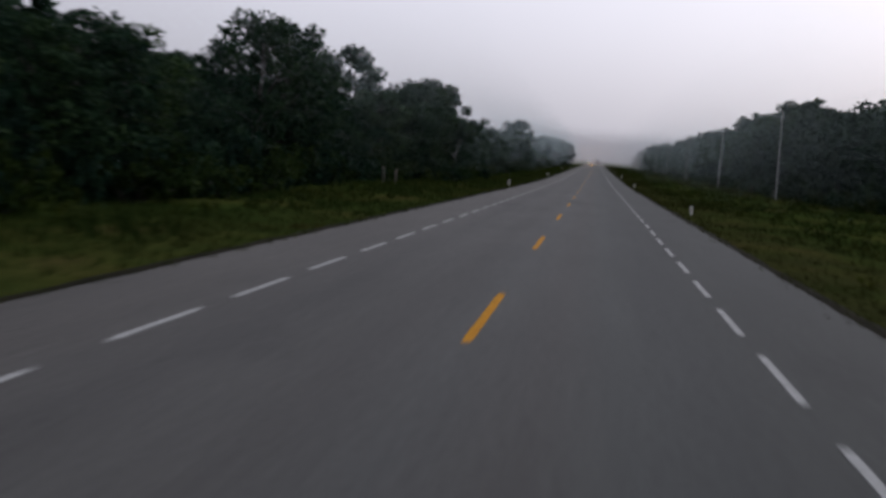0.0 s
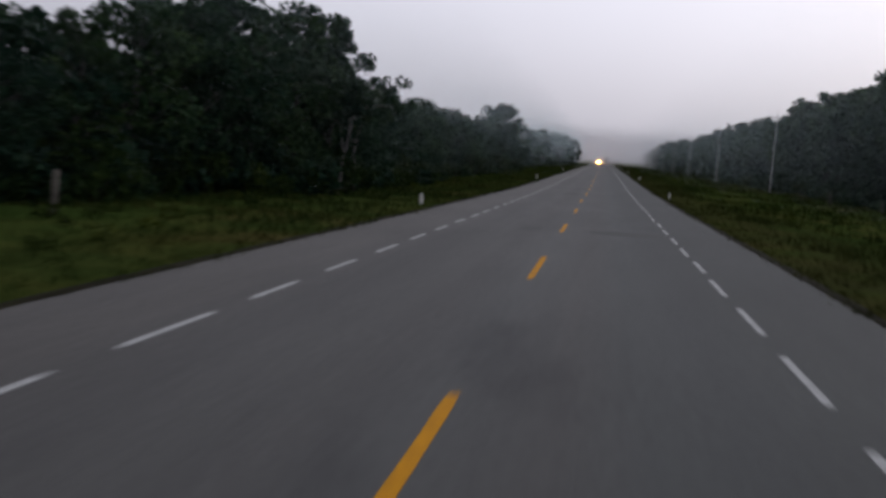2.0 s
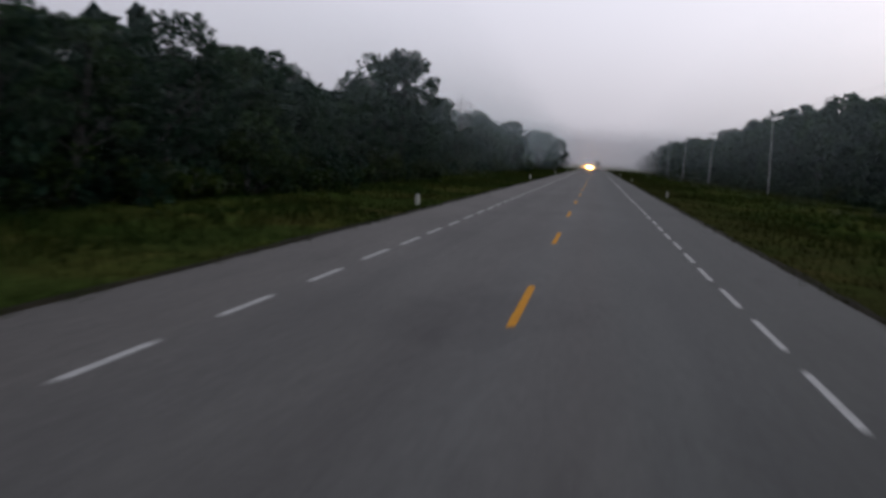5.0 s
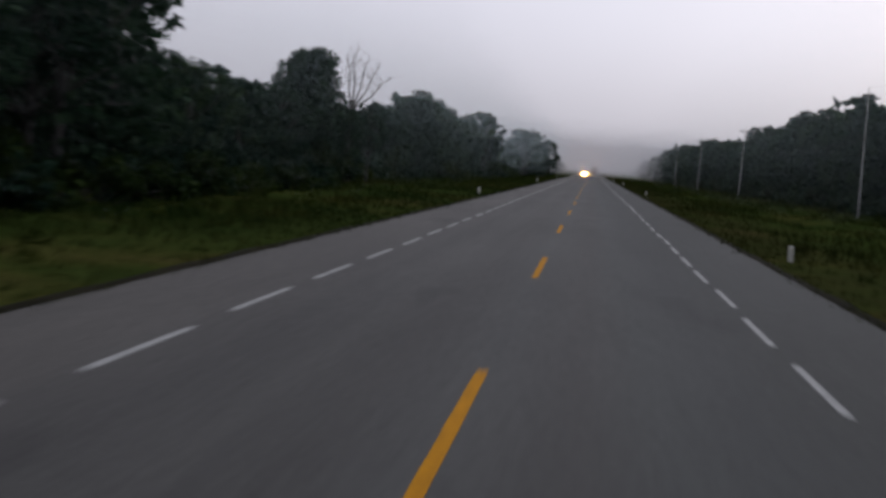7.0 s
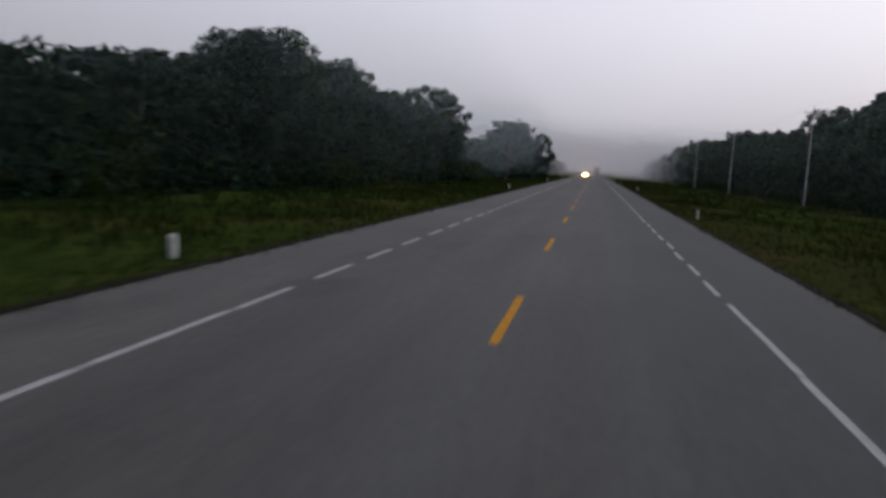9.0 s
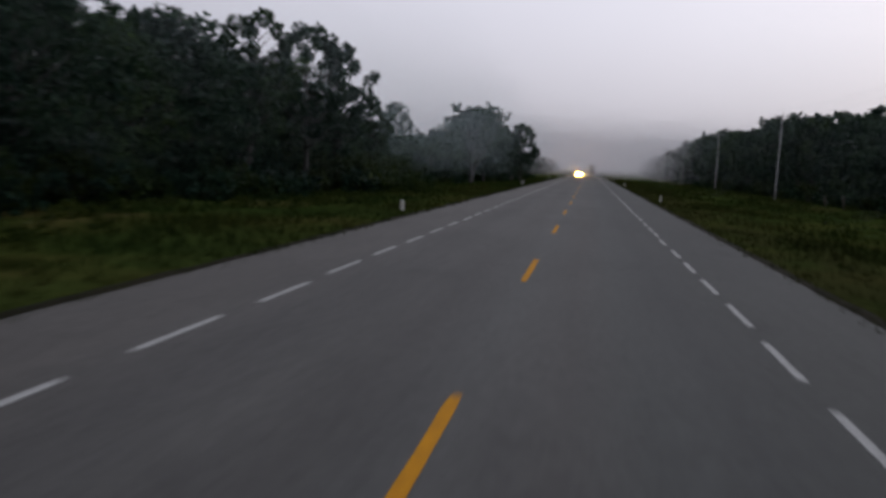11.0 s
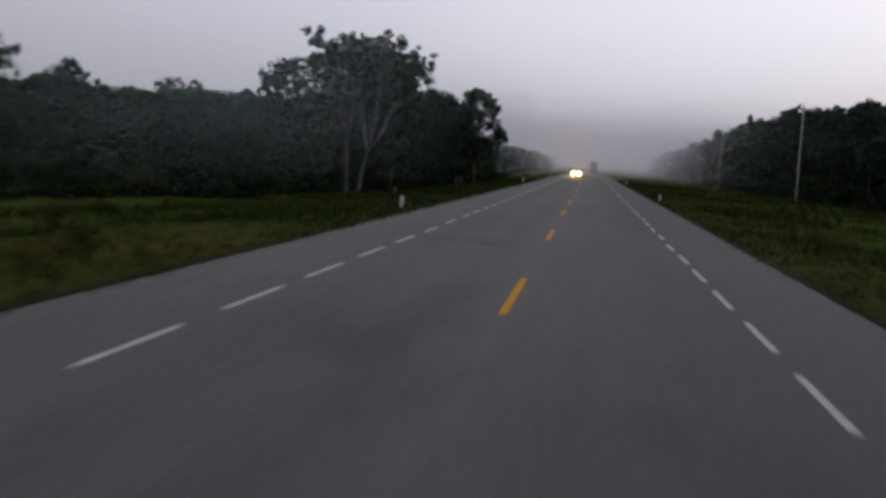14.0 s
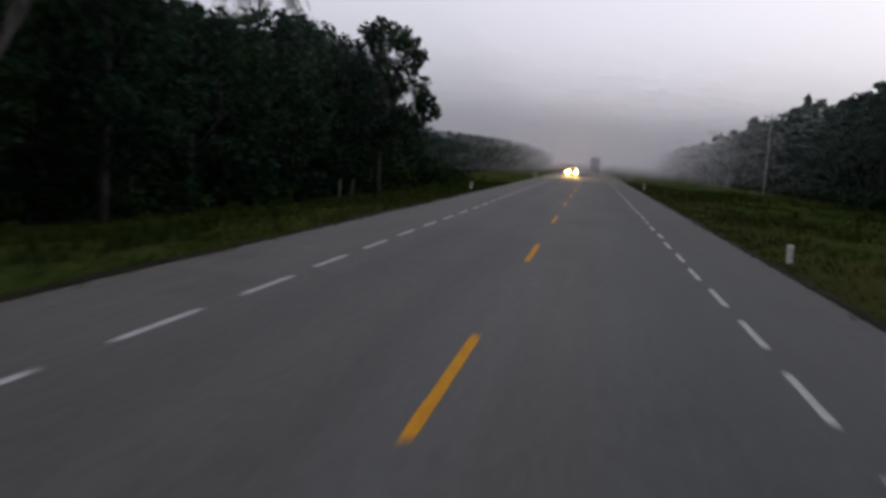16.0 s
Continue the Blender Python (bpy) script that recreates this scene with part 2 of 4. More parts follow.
GROUND = ground_material()
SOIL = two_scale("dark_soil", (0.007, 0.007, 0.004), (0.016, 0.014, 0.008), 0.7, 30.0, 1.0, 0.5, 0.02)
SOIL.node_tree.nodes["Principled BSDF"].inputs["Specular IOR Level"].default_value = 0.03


# ---------------------------------------------------------------- building tools
def mesh_of(name, verts, faces, mat, smooth=False):
    me = bpy.data.meshes.new(name)
    me.from_pydata([tuple(v) for v in verts], [], faces)
    me.materials.append(mat)
    if smooth:
        me.polygons.foreach_set("use_smooth", [True] * len(me.polygons))
    me.update()
    return me


def part(name, data, mat, parent, label=""):
    """Links a bmesh or a mesh as one object under its thing."""
    if isinstance(data, bmesh.types.BMesh):
        me = bpy.data.meshes.new(name)
        data.to_mesh(me)
        data.free()
        me.materials.append(mat)
    else:
        me = data
    ob = new(name, me)
    ob.parent = parent
    return tagged(ob, label)


def box(sx, sy, sz, at=(0, 0, 0), bevel=0.0):
    bm = bmesh.new()
    bmesh.ops.create_cube(bm, size=1.0)
    bmesh.ops.scale(bm, vec=(sx, sy, sz), verts=bm.verts)
    bmesh.ops.translate(bm, vec=at, verts=bm.verts)
    if bevel:
        bmesh.ops.bevel(bm, geom=bm.edges[:], offset=bevel, segments=2, affect="EDGES", profile=0.5)
    return bm


def tube(lines, sides=6):
    """Tapered tubes along lines of (point, radius); vertices and faces."""
    verts, faces = [], []
    for line in lines:
        first = len(verts)
        for k, (p, r) in enumerate(line):
            q = Vector(line[min(k + 1, len(line) - 1)][0]) - Vector(line[max(k - 1, 0)][0])
            q.normalize()
            side = q.orthogonal().normalized() if abs(q.z) < 0.95 else Vector((1, 0, 0))
            up = q.cross(side).normalized()
            side = up.cross(q)
            for s in range(sides):
                a = 2 * math.pi * s / sides
                verts.append(Vector(p) + float(r) * (math.cos(a) * side + math.sin(a) * up))
        for k in range(len(line) - 1):
            for s in range(sides):
                a, b = first + k * sides + s, first + k * sides + (s + 1) % sides
                faces.append((a, b, b + sides, a + sides))
        faces.append(tuple(first + s for s in reversed(range(sides))))
        faces.append(tuple(first + (len(line) - 1) * sides + s for s in range(sides)))
    return verts, faces


def leaf_cloud(rng, blobs, count, size):
    """Folded leaf sprays over the outside and through the inside of round masses; vertices and faces."""
    c = np.array([b[:3] for b in blobs])
    r = np.array([b[3] for b in blobs])
    pick = rng.choice(len(blobs), count, p=r**2 / (r**2).sum())
    d = rng.normal(size=(count, 3))
    d /= np.linalg.norm(d, axis=1)[:, None]
    far = r[pick] * (0.45 + 0.62 * rng.random(count) ** 0.5)
    p = c[pick] + d * far[:, None] * np.array([1, 1, 0.82])
    along = rng.normal(size=(count, 3)) + 0.5 * d + np.array([0, 0, -0.25])
    along /= np.linalg.norm(along, axis=1)[:, None]
    flat = np.cross(along, d + 0.5 * rng.normal(size=(count, 3)))
    flat /= np.linalg.norm(flat, axis=1)[:, None] + 1e-6
    s = (size * (0.6 + 0.8 * rng.random(count)))[:, None]
    w = 0.34 * s
    fold = np.cross(along, flat) * w * 0.5
    verts = np.stack([p - along * s * 0.5, p + flat * w + fold, p + along * s * 0.5, p - flat * w + fold], 1).reshape(-1, 3)
    i = 4 * np.arange(count)
    faces = np.concatenate([np.stack([i, i + 1, i + 2], 1), np.stack([i, i + 2, i + 3], 1)]).tolist()
    return verts, faces


def empty(name, m=None):
    ob = new(name)
    if m is not None:
        ob.matrix_basis = m
    return ob


# ---------------------------------------------------------------- ground
ROAD_LEFT, ROAD_RIGHT, CENTRE = -6.68, 4.50, -1.10
EDGE_LEFT, EDGE_RIGHT = -4.555, 2.40


# how low the foot of the left woods lies, along the road
DIP = [(0, -0.4), (70, -0.1), (90, -0.25), (108, -0.6), (130, -0.6), (180, -0.3), (230, 0.0), (270, 0.0), (340, -0.3), (372, -0.45), (405, -0.45), (430, -0.8), (446, -1.05), (485, -1.15), (545, -0.8), (620, -0.4)]


def verge_height(x, y):
    """The verges: a soft shoulder at the asphalt, falling gently to the woods."""
    x, y = np.asarray(x, float), np.asarray(y, float)
    out = np.where(x < CENTRE, ROAD_LEFT - x, x - ROAD_RIGHT)
    fall = np.interp(out, [-1, -0.2, 0.05, 0.6, 3, 8, 20, 60], [-0.12, -0.12, 0.0, 0.03, -0.05, -0.25, -0.35, -0.3])
    foot = np.interp(y, *zip(*DIP))
    fall = fall + np.where(x < CENTRE, np.interp(out, [0.6, 3, 9, 20], [0, 0.3, 1, 1]) * (foot + 0.28), 0.0)
    rough = np.interp(out, [0.2, 2, 12], [0.0, 0.06, 0.14])
    wave = np.sin(x * 0.9 + 0.21 * y) * np.sin(y * 0.43 - 0.3 * x) + 0.6 * np.sin(y * 0.17 + x * 0.31 + 1.0)
    return fall + rough * wave


def grid_mesh(name, xs, ys, height, mat):
    gx, gy = np.meshgrid(xs, ys)
    verts = np.stack([gx.ravel(), gy.ravel(), height(gx, gy).ravel()], 1)
    nx, ny = len(xs), len(ys)
    i = (np.arange(ny - 1)[:, None] * nx + np.arange(nx - 1)).ravel()
    return mesh_of(name, verts, np.stack([i, i + 1, i + 1 + nx, i + nx], 1).tolist(), mat, True)


xs = np.concatenate([[-3000, -800, -250, -120], np.arange(-60, -20, 4.0), np.arange(-20, -7, 1.0), [ROAD_LEFT - 0.05, ROAD_LEFT + 0.3, CENTRE, ROAD_RIGHT - 0.3, ROAD_RIGHT + 0.05],
                     np.arange(5.5, 20, 1.0), np.arange(20, 60, 4.0), [120, 250, 800, 3000]])
ys = np.concatenate([[-2000, -400, -120], np.arange(-60, 640, 2.5), np.arange(640, 1000, 20), [1200, 1800, 4500]])
ground = new("ground", grid_mesh("ground", xs, ys, verge_height, GROUND))
tagged(ground, "rough grassy verges beside the highway", "ground", kind="structure")


# ---------------------------------------------------------------- road
def road_mesh():
    ys = np.concatenate([np.arange(-120, 560, 0.6), np.arange(560, 1500, 12.0), [2500, 4000]])
    jag = np.array([0.05 * noise.noise((0, y * 0.35, 0)) + 0.05 * noise.noise((7, y * 1.6, 3)) for y in ys])
    jag2 = np.array([0.05 * noise.noise((31, y * 0.35, 0)) + 0.05 * noise.noise((17, y * 1.6, 3)) for y in ys])
    cols = [(ROAD_LEFT + jag - 0.06, -0.10), (ROAD_LEFT + jag, 0.0), (0 * ys + CENTRE, 0.0), (ROAD_RIGHT + jag2, 0.0), (ROAD_RIGHT + jag2 + 0.06, -0.10)]
    verts = np.stack([np.stack([x, ys, 0 * ys + z], 1) for x, z in cols], 1).reshape(-1, 3)
    i = (np.arange(len(ys) - 1)[:, None] * 5 + np.arange(4)).ravel()
    return mesh_of("road", verts, np.stack([i, i + 1, i + 6, i + 5], 1).tolist(), ASPHALT)


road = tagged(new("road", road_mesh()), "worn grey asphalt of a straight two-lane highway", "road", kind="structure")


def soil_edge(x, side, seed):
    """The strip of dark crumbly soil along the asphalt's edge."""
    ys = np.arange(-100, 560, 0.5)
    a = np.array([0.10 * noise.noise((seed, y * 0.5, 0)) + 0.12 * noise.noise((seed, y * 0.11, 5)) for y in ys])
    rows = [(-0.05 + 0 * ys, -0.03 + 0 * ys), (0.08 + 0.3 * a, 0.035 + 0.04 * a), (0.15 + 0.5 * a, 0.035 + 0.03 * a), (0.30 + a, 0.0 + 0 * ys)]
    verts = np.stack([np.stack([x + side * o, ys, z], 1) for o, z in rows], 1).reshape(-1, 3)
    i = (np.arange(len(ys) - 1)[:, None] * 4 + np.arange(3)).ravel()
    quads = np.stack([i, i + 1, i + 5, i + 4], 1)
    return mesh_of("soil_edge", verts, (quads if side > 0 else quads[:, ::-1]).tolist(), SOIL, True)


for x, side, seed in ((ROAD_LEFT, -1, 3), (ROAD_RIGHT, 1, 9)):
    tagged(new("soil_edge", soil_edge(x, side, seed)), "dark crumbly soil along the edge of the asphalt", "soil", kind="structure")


# ---------------------------------------------------------------- trees
def crown_blobs(rng, height, width, low, count, small):
    """Leaf masses of an uneven crown between low and height; small: their size against the crown's."""
    out = []
    for k in range(count):
        u = (k + 0.5) / count
        z = low + (height - low) * (0.06 + 0.88 * u ** 0.9)
        reach = width * math.sin(math.pi * min(0.95, 0.22 + 0.68 * u)) * (0.45 + 0.55 * rng.random())
        a = 2.4 * k + 1.1 * rng.random()
        r = width * small * (0.75 + 0.6 * rng.random()) * (1.0 - 0.2 * u)
        out.append((reach * 0.85 * math.cos(a), reach * 0.85 * math.sin(a), min(z, height - r), r))
    return out


def tree_parts(seed, height, width, low, masses, small, leaves, size, limbs=True):
    """Tubes of the trunk and limbs, and the leaf sprays, with the foot at the origin."""
    rng = np.random.default_rng(seed)
    blobs = crown_blobs(rng, height, width, low, masses, small)
    lean = rng.normal(size=2) * 0.035
    r0 = 0.014 * height + 0.03
    stem = [((lean[0] * z + 0.08 * math.sin(z * 0.8 + seed), lean[1] * z, z - 0.4), r0 * (1.3 if z < 0.2 else 1 - 0.8 * z / height)) for z in np.linspace(0, 0.85 * height, 7)]
    lines = [stem]
    for b in blobs if limbs else ():
        z0 = max(0.25 * height, b[2] - 0.9 * math.hypot(b[0], b[1]) - 0.3)
        z0 = min(z0, 0.8 * height)
        k = z0 / height
        start = (lean[0] * z0, lean[1] * z0, z0)
        mid = (0.5 * (start[0] + b[0]) + 0.1 * rng.normal(), 0.5 * (start[1] + b[1]), 0.55 * z0 + 0.45 * b[2] + 0.15)
        lines.append([(start, r0 * (0.5 - 0.4 * k)), (mid, r0 * 0.2), (b[:3], r0 * 0.07)])
    return tube(lines, 5), leaf_cloud(rng, blobs, leaves, size)


def tree(wood, leafage, bark, leaf, label, group="trees of the roadside woods"):
    root = empty("tree")
    part("trunk", mesh_of("trunk", *wood, bark, True), bark, root)
    part("crown", mesh_of("crown", *leafage, leaf), leaf, root)
    return tagged(root, label, "tree", group)


def shrub(seed, height, width, leaves, size, label):
    rng = np.random.default_rng(seed)
    root = empty("shrub")
    blobs = [(width * 0.36 * rng.normal(), width * 0.36 * rng.normal(), height * (0.22 + 0.5 * rng.random()), height * (0.20 + 0.16 * rng.random())) for _ in range(9)]
    lines = [[((0.05 * math.cos(k), 0.05 * math.sin(k), -0.15), 0.03), ((b[0] * 0.5, b[1] * 0.5, b[2] * 0.6), 0.02), (b[:3], 0.008)] for k, b in enumerate(blobs)]
    part("stem", mesh_of("stem", *tube(lines, 5), BARK, True), BARK, root)
    part("foliage", mesh_of("foliage", *leaf_cloud(rng, blobs, leaves, size), SHRUB_LEAVES), SHRUB_LEAVES, root)
    return tagged(root, label, "shrub", "undergrowth at the edge of the woods")


NOMINAL = 9.0
DENSE = "dense dark green broadleaf tree in the roadside woods"
CLUMPY = "broadleaf tree with loose clumps of leaves in the roadside woods"
# width, lowest leaves, masses, their size, sprays, spray length, label
KINDS = [
    (3.0, 1.2, 26, 0.34, 3200, 0.30, DENSE), (2.6, 1.6, 22, 0.36, 2900, 0.285, DENSE), (2.2, 1.0, 22, 0.36, 2700, 0.275, DENSE),
    (3.3, 2.0, 26, 0.25, 2900, 0.26, CLUMPY), (2.8, 1.8, 27, 0.26, 2900, 0.25, CLUMPY), (3.6, 1.4, 30, 0.30, 3400, 0.315, DENSE),
    (2.5, 2.4, 20, 0.26, 2500, 0.26, CLUMPY),
]
NEAR_TREES = [tree(*tree_parts(10 + k, NOMINAL, w, lo, n, sm, lv, sz), BARK, LEAVES, lab) for k, (w, lo, n, sm, lv, sz, lab) in enumerate(KINDS)]
MID_TREES = [tree(*tree_parts(20 + k, NOMINAL, w, lo, n, sm, 1350, 0.45), BARK, LEAVES, lab) for k, (w, lo, n, sm, lab) in enumerate([
    (3.0, 1.4, 20, 0.36, DENSE), (2.5, 1.2, 18, 0.38, DENSE), (3.3, 2.6, 20, 0.28, CLUMPY), (2.7, 2.0, 20, 0.32, DENSE), (2.4, 3.2, 14, 0.28, CLUMPY)])]
FAR_PARTS = [tree_parts(30 + k, NOMINAL, w, lo, n, sm, 240, 1.05, False) for k, (w, lo, n, sm) in enumerate([
    (3.1, 1.6, 16, 0.38), (2.6, 1.2, 14, 0.40), (3.5, 2.0, 18, 0.34), (2.9, 1.0, 15, 0.38)])]
DEEP_PARTS = [tree_parts(36 + k, NOMINAL, 4.2, 1.5, 12, 0.40, 150, 1.5, False) for k in range(3)]
SHRUBS = [shrub(50 + k, h, w, 440, 0.28, "leafy green shrub in front of the woods") for k, (h, w) in enumerate([
    (1.6, 1.6), (2.2, 1.8), (1.2, 1.7), (2.6, 1.7), (1.9, 2.4)])]
fresh = set(NEAR_TREES) | set(MID_TREES) | set(SHRUBS)


def plant(model, x, y, scale, turn, widen=1.0):
    m = pose(x, y, float(verge_height(x, y)), 0, 0, turn)
    if model in fresh:
        fresh.discard(model)
        ob = model
    else:
        ob = copy_thing(model, m)
    ob.matrix_basis = m @ Matrix.Diagonal((scale * widen, scale * widen, scale, 1))
    return ob


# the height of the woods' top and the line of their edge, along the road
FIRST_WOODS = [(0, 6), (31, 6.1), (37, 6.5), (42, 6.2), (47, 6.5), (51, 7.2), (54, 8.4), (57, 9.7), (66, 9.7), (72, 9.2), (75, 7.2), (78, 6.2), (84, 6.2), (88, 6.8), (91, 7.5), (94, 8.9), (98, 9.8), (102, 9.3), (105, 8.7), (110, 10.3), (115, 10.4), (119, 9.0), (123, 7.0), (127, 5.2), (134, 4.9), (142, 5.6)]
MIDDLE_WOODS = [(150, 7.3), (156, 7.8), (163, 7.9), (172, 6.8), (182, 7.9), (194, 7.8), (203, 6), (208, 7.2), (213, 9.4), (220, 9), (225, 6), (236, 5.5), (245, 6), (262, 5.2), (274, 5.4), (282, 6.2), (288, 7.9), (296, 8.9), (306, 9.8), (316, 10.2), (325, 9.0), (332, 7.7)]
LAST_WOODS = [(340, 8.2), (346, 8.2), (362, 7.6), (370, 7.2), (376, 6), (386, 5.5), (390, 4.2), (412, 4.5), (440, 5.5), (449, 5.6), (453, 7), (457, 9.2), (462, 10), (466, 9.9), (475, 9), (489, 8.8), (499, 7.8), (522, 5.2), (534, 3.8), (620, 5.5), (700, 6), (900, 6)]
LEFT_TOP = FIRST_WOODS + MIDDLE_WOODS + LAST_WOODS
LEFT_EDGE = [(0, 14), (50, 16), (90, 18), (105, 15.5), (135, 15.5), (170, 16.5), (205, 15), (220, 15), (246, 16.5), (258, 17.5), (282, 18), (292, 17), (350, 18), (365, 17), (386, 18), (395, 21),
             (424, 22), (432, 18.5), (440, 19.5), (456, 19.5), (464, 16), (480, 14.5), (530, 14.5), (550, 17), (900, 17)]
RIGHT_TOP = [(0, 10.4), (105, 10.6), (135, 11.2), (155, 13.2), (185, 13.6), (232, 13.4), (246, 11.0), (270, 12.9), (300, 11.7), (330, 13.4), (350, 11.2), (365, 13.0), (390, 11.0), (420, 10.8),
             (450, 11.6), (480, 12.2), (510, 12.1), (540, 11.9), (560, 12.8), (576, 13.2), (590, 12.2), (640, 11.6), (700, 10.5), (900, 9.0)]
rng = np.random.default_rng(5)
behind_wood, behind_leaf = [], []


def top_of(table, y):
    return float(np.interp(y, *zip(*table)))


def behind(x, y, h, widen, models):
    """One tree of the joined mass behind the front rows."""
    wood, leafage = models[rng.integers(len(models))]
    k, a = h / NOMINAL, 6.283 * rng.random()
    turn = np.array([[math.cos(a), -math.sin(a), 0], [math.sin(a), math.cos(a), 0], [0, 0, 1]])
    place, size = np.array([x, y, float(verge_height(x, y))]), np.array([k * widen, k * widen, k])
    behind_wood.append(((np.array([tuple(v) for v in wood[0]]) * size) @ turn.T + place, wood[1]))
    behind_leaf.append(((leafage[0] * size) @ turn.T + place, leafage[1]))


def joined(pieces):
    verts, faces, first = [], [], 0
    for v, f in pieces:
        verts.append(v)
        faces += [tuple(i + first for i in face) for face in f]
        first += len(v)
    return np.concatenate(verts), faces


def woods(side, top, edge, y0, y1, gaps, near_end):
    for row, (gap, back, share) in enumerate(zip(gaps, (1.6, 5.5, 10.5, 18.0, 27.0, 38.0), (1.0, 1.0, 0.97, 0.9, 0.9, 0.9))):
        y = y0 + row
        while y < y1:
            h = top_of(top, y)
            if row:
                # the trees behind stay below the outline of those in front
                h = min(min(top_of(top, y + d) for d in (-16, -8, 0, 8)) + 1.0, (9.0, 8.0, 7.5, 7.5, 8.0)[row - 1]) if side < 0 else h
            h *= share * (0.88 + 0.24 * rng.random() ** 1.3)
            x = side * (edge(y) + back + (1.4 if row < 2 else 6.5) * rng.random())
            h -= float(verge_height(x, y)) + 0.33
            widen = 1.15 if h > 7 else 1.5
            if row == 0 and y < near_end:
                models = NEAR_TREES if side < 0 and y < 530 else MID_TREES
                plant(models[rng.integers(len(models))], x, y, h / NOMINAL, 360 * rng.random(), widen)
            else:
                behind(x, y, h, widen, FAR_PARTS if row < 3 else DEEP_PARTS)
            y += gap * (0.7 + 0.6 * rng.random()) * (1.4 if y > 560 else 1.0)
    y = y0
    while y < min(y1, 545):
        x = side * (edge(y) - 0.8 + 1.8 * rng.random()) if not 74 < y < 84 else side * (edge(y) + 0.8)
        plant(SHRUBS[rng.integers(len(SHRUBS))], x, y, 0.7 + 0.7 * rng.random() ** 1.5, 360 * rng.random())
        y += (2.6 + 1.4 * rng.random()) * (1.0 if side < 0 else 2.0)


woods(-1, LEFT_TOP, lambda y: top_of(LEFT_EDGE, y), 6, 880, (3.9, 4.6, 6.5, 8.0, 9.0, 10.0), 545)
woods(1, RIGHT_TOP, lambda y: 27.5, 40, 880, (5.0, 6.0, 8.0, 8.0, 9.0, 10.0), 545)


# bushes grown out onto the verge before the clearing
bush_rng = np.random.default_rng(31)
for y in np.arange(361.0, 397.0, 1.7):
    out = float(np.interp(y, [361, 366, 378, 388, 397], [16.2, 14.3, 14.6, 16.2, 18.4]))
    for back in (0.0, 1.5):
        plant(SHRUBS[bush_rng.integers(len(SHRUBS))], -(out + back + 0.5 * bush_rng.normal()), y + 0.6 * bush_rng.normal(), (0.75 + 0.4 * back) * (0.8 + 0.4 * bush_rng.random()), 360 * bush_rng.random(), 1.1)


def undergrowth(side, edge, y0, y1, seed, share, size):
    """The tangle of leaves that closes the foot of the woods."""
    g = np.random.default_rng(seed)
    blobs = []
    for back, high, step in ((0.6, 1.6, 1.6), (1.6, 4.4, 2.4), (2.4, 2.6, 1.9), (5.0, 3.4, 2.4)):
        y = y0
        while y < y1:
            r = 0.7 + 0.6 * g.random()
            x = side * (edge(y) + back + 0.8 * g.normal())
            for k in range(2 if high > 2 else 1):
                blobs.append((x + 0.5 * g.normal(), y + 0.5 * g.normal(), float(verge_height(x, y)) + 0.5 * r + (high - 1.2) * g.random() * (k + 0.5), r))
            y += step * (0.7 + 0.6 * g.random())
    return leaf_cloud(g, blobs, len(blobs) * share, size)


tangle = tagged(empty("undergrowth"), "dark tangled undergrowth at the foot of the woods", "undergrowth", kind="stuff")
part("leaves", mesh_of("leaves", *undergrowth(-1, lambda y: top_of(LEFT_EDGE, y), 4, 560, 21, 60, 0.42), LEAVES), LEAVES, tangle)
part("leaves", mesh_of("leaves", *undergrowth(1, lambda y: 27.5, 40, 640, 22, 27, 0.68), LEAVES), LEAVES, tangle)


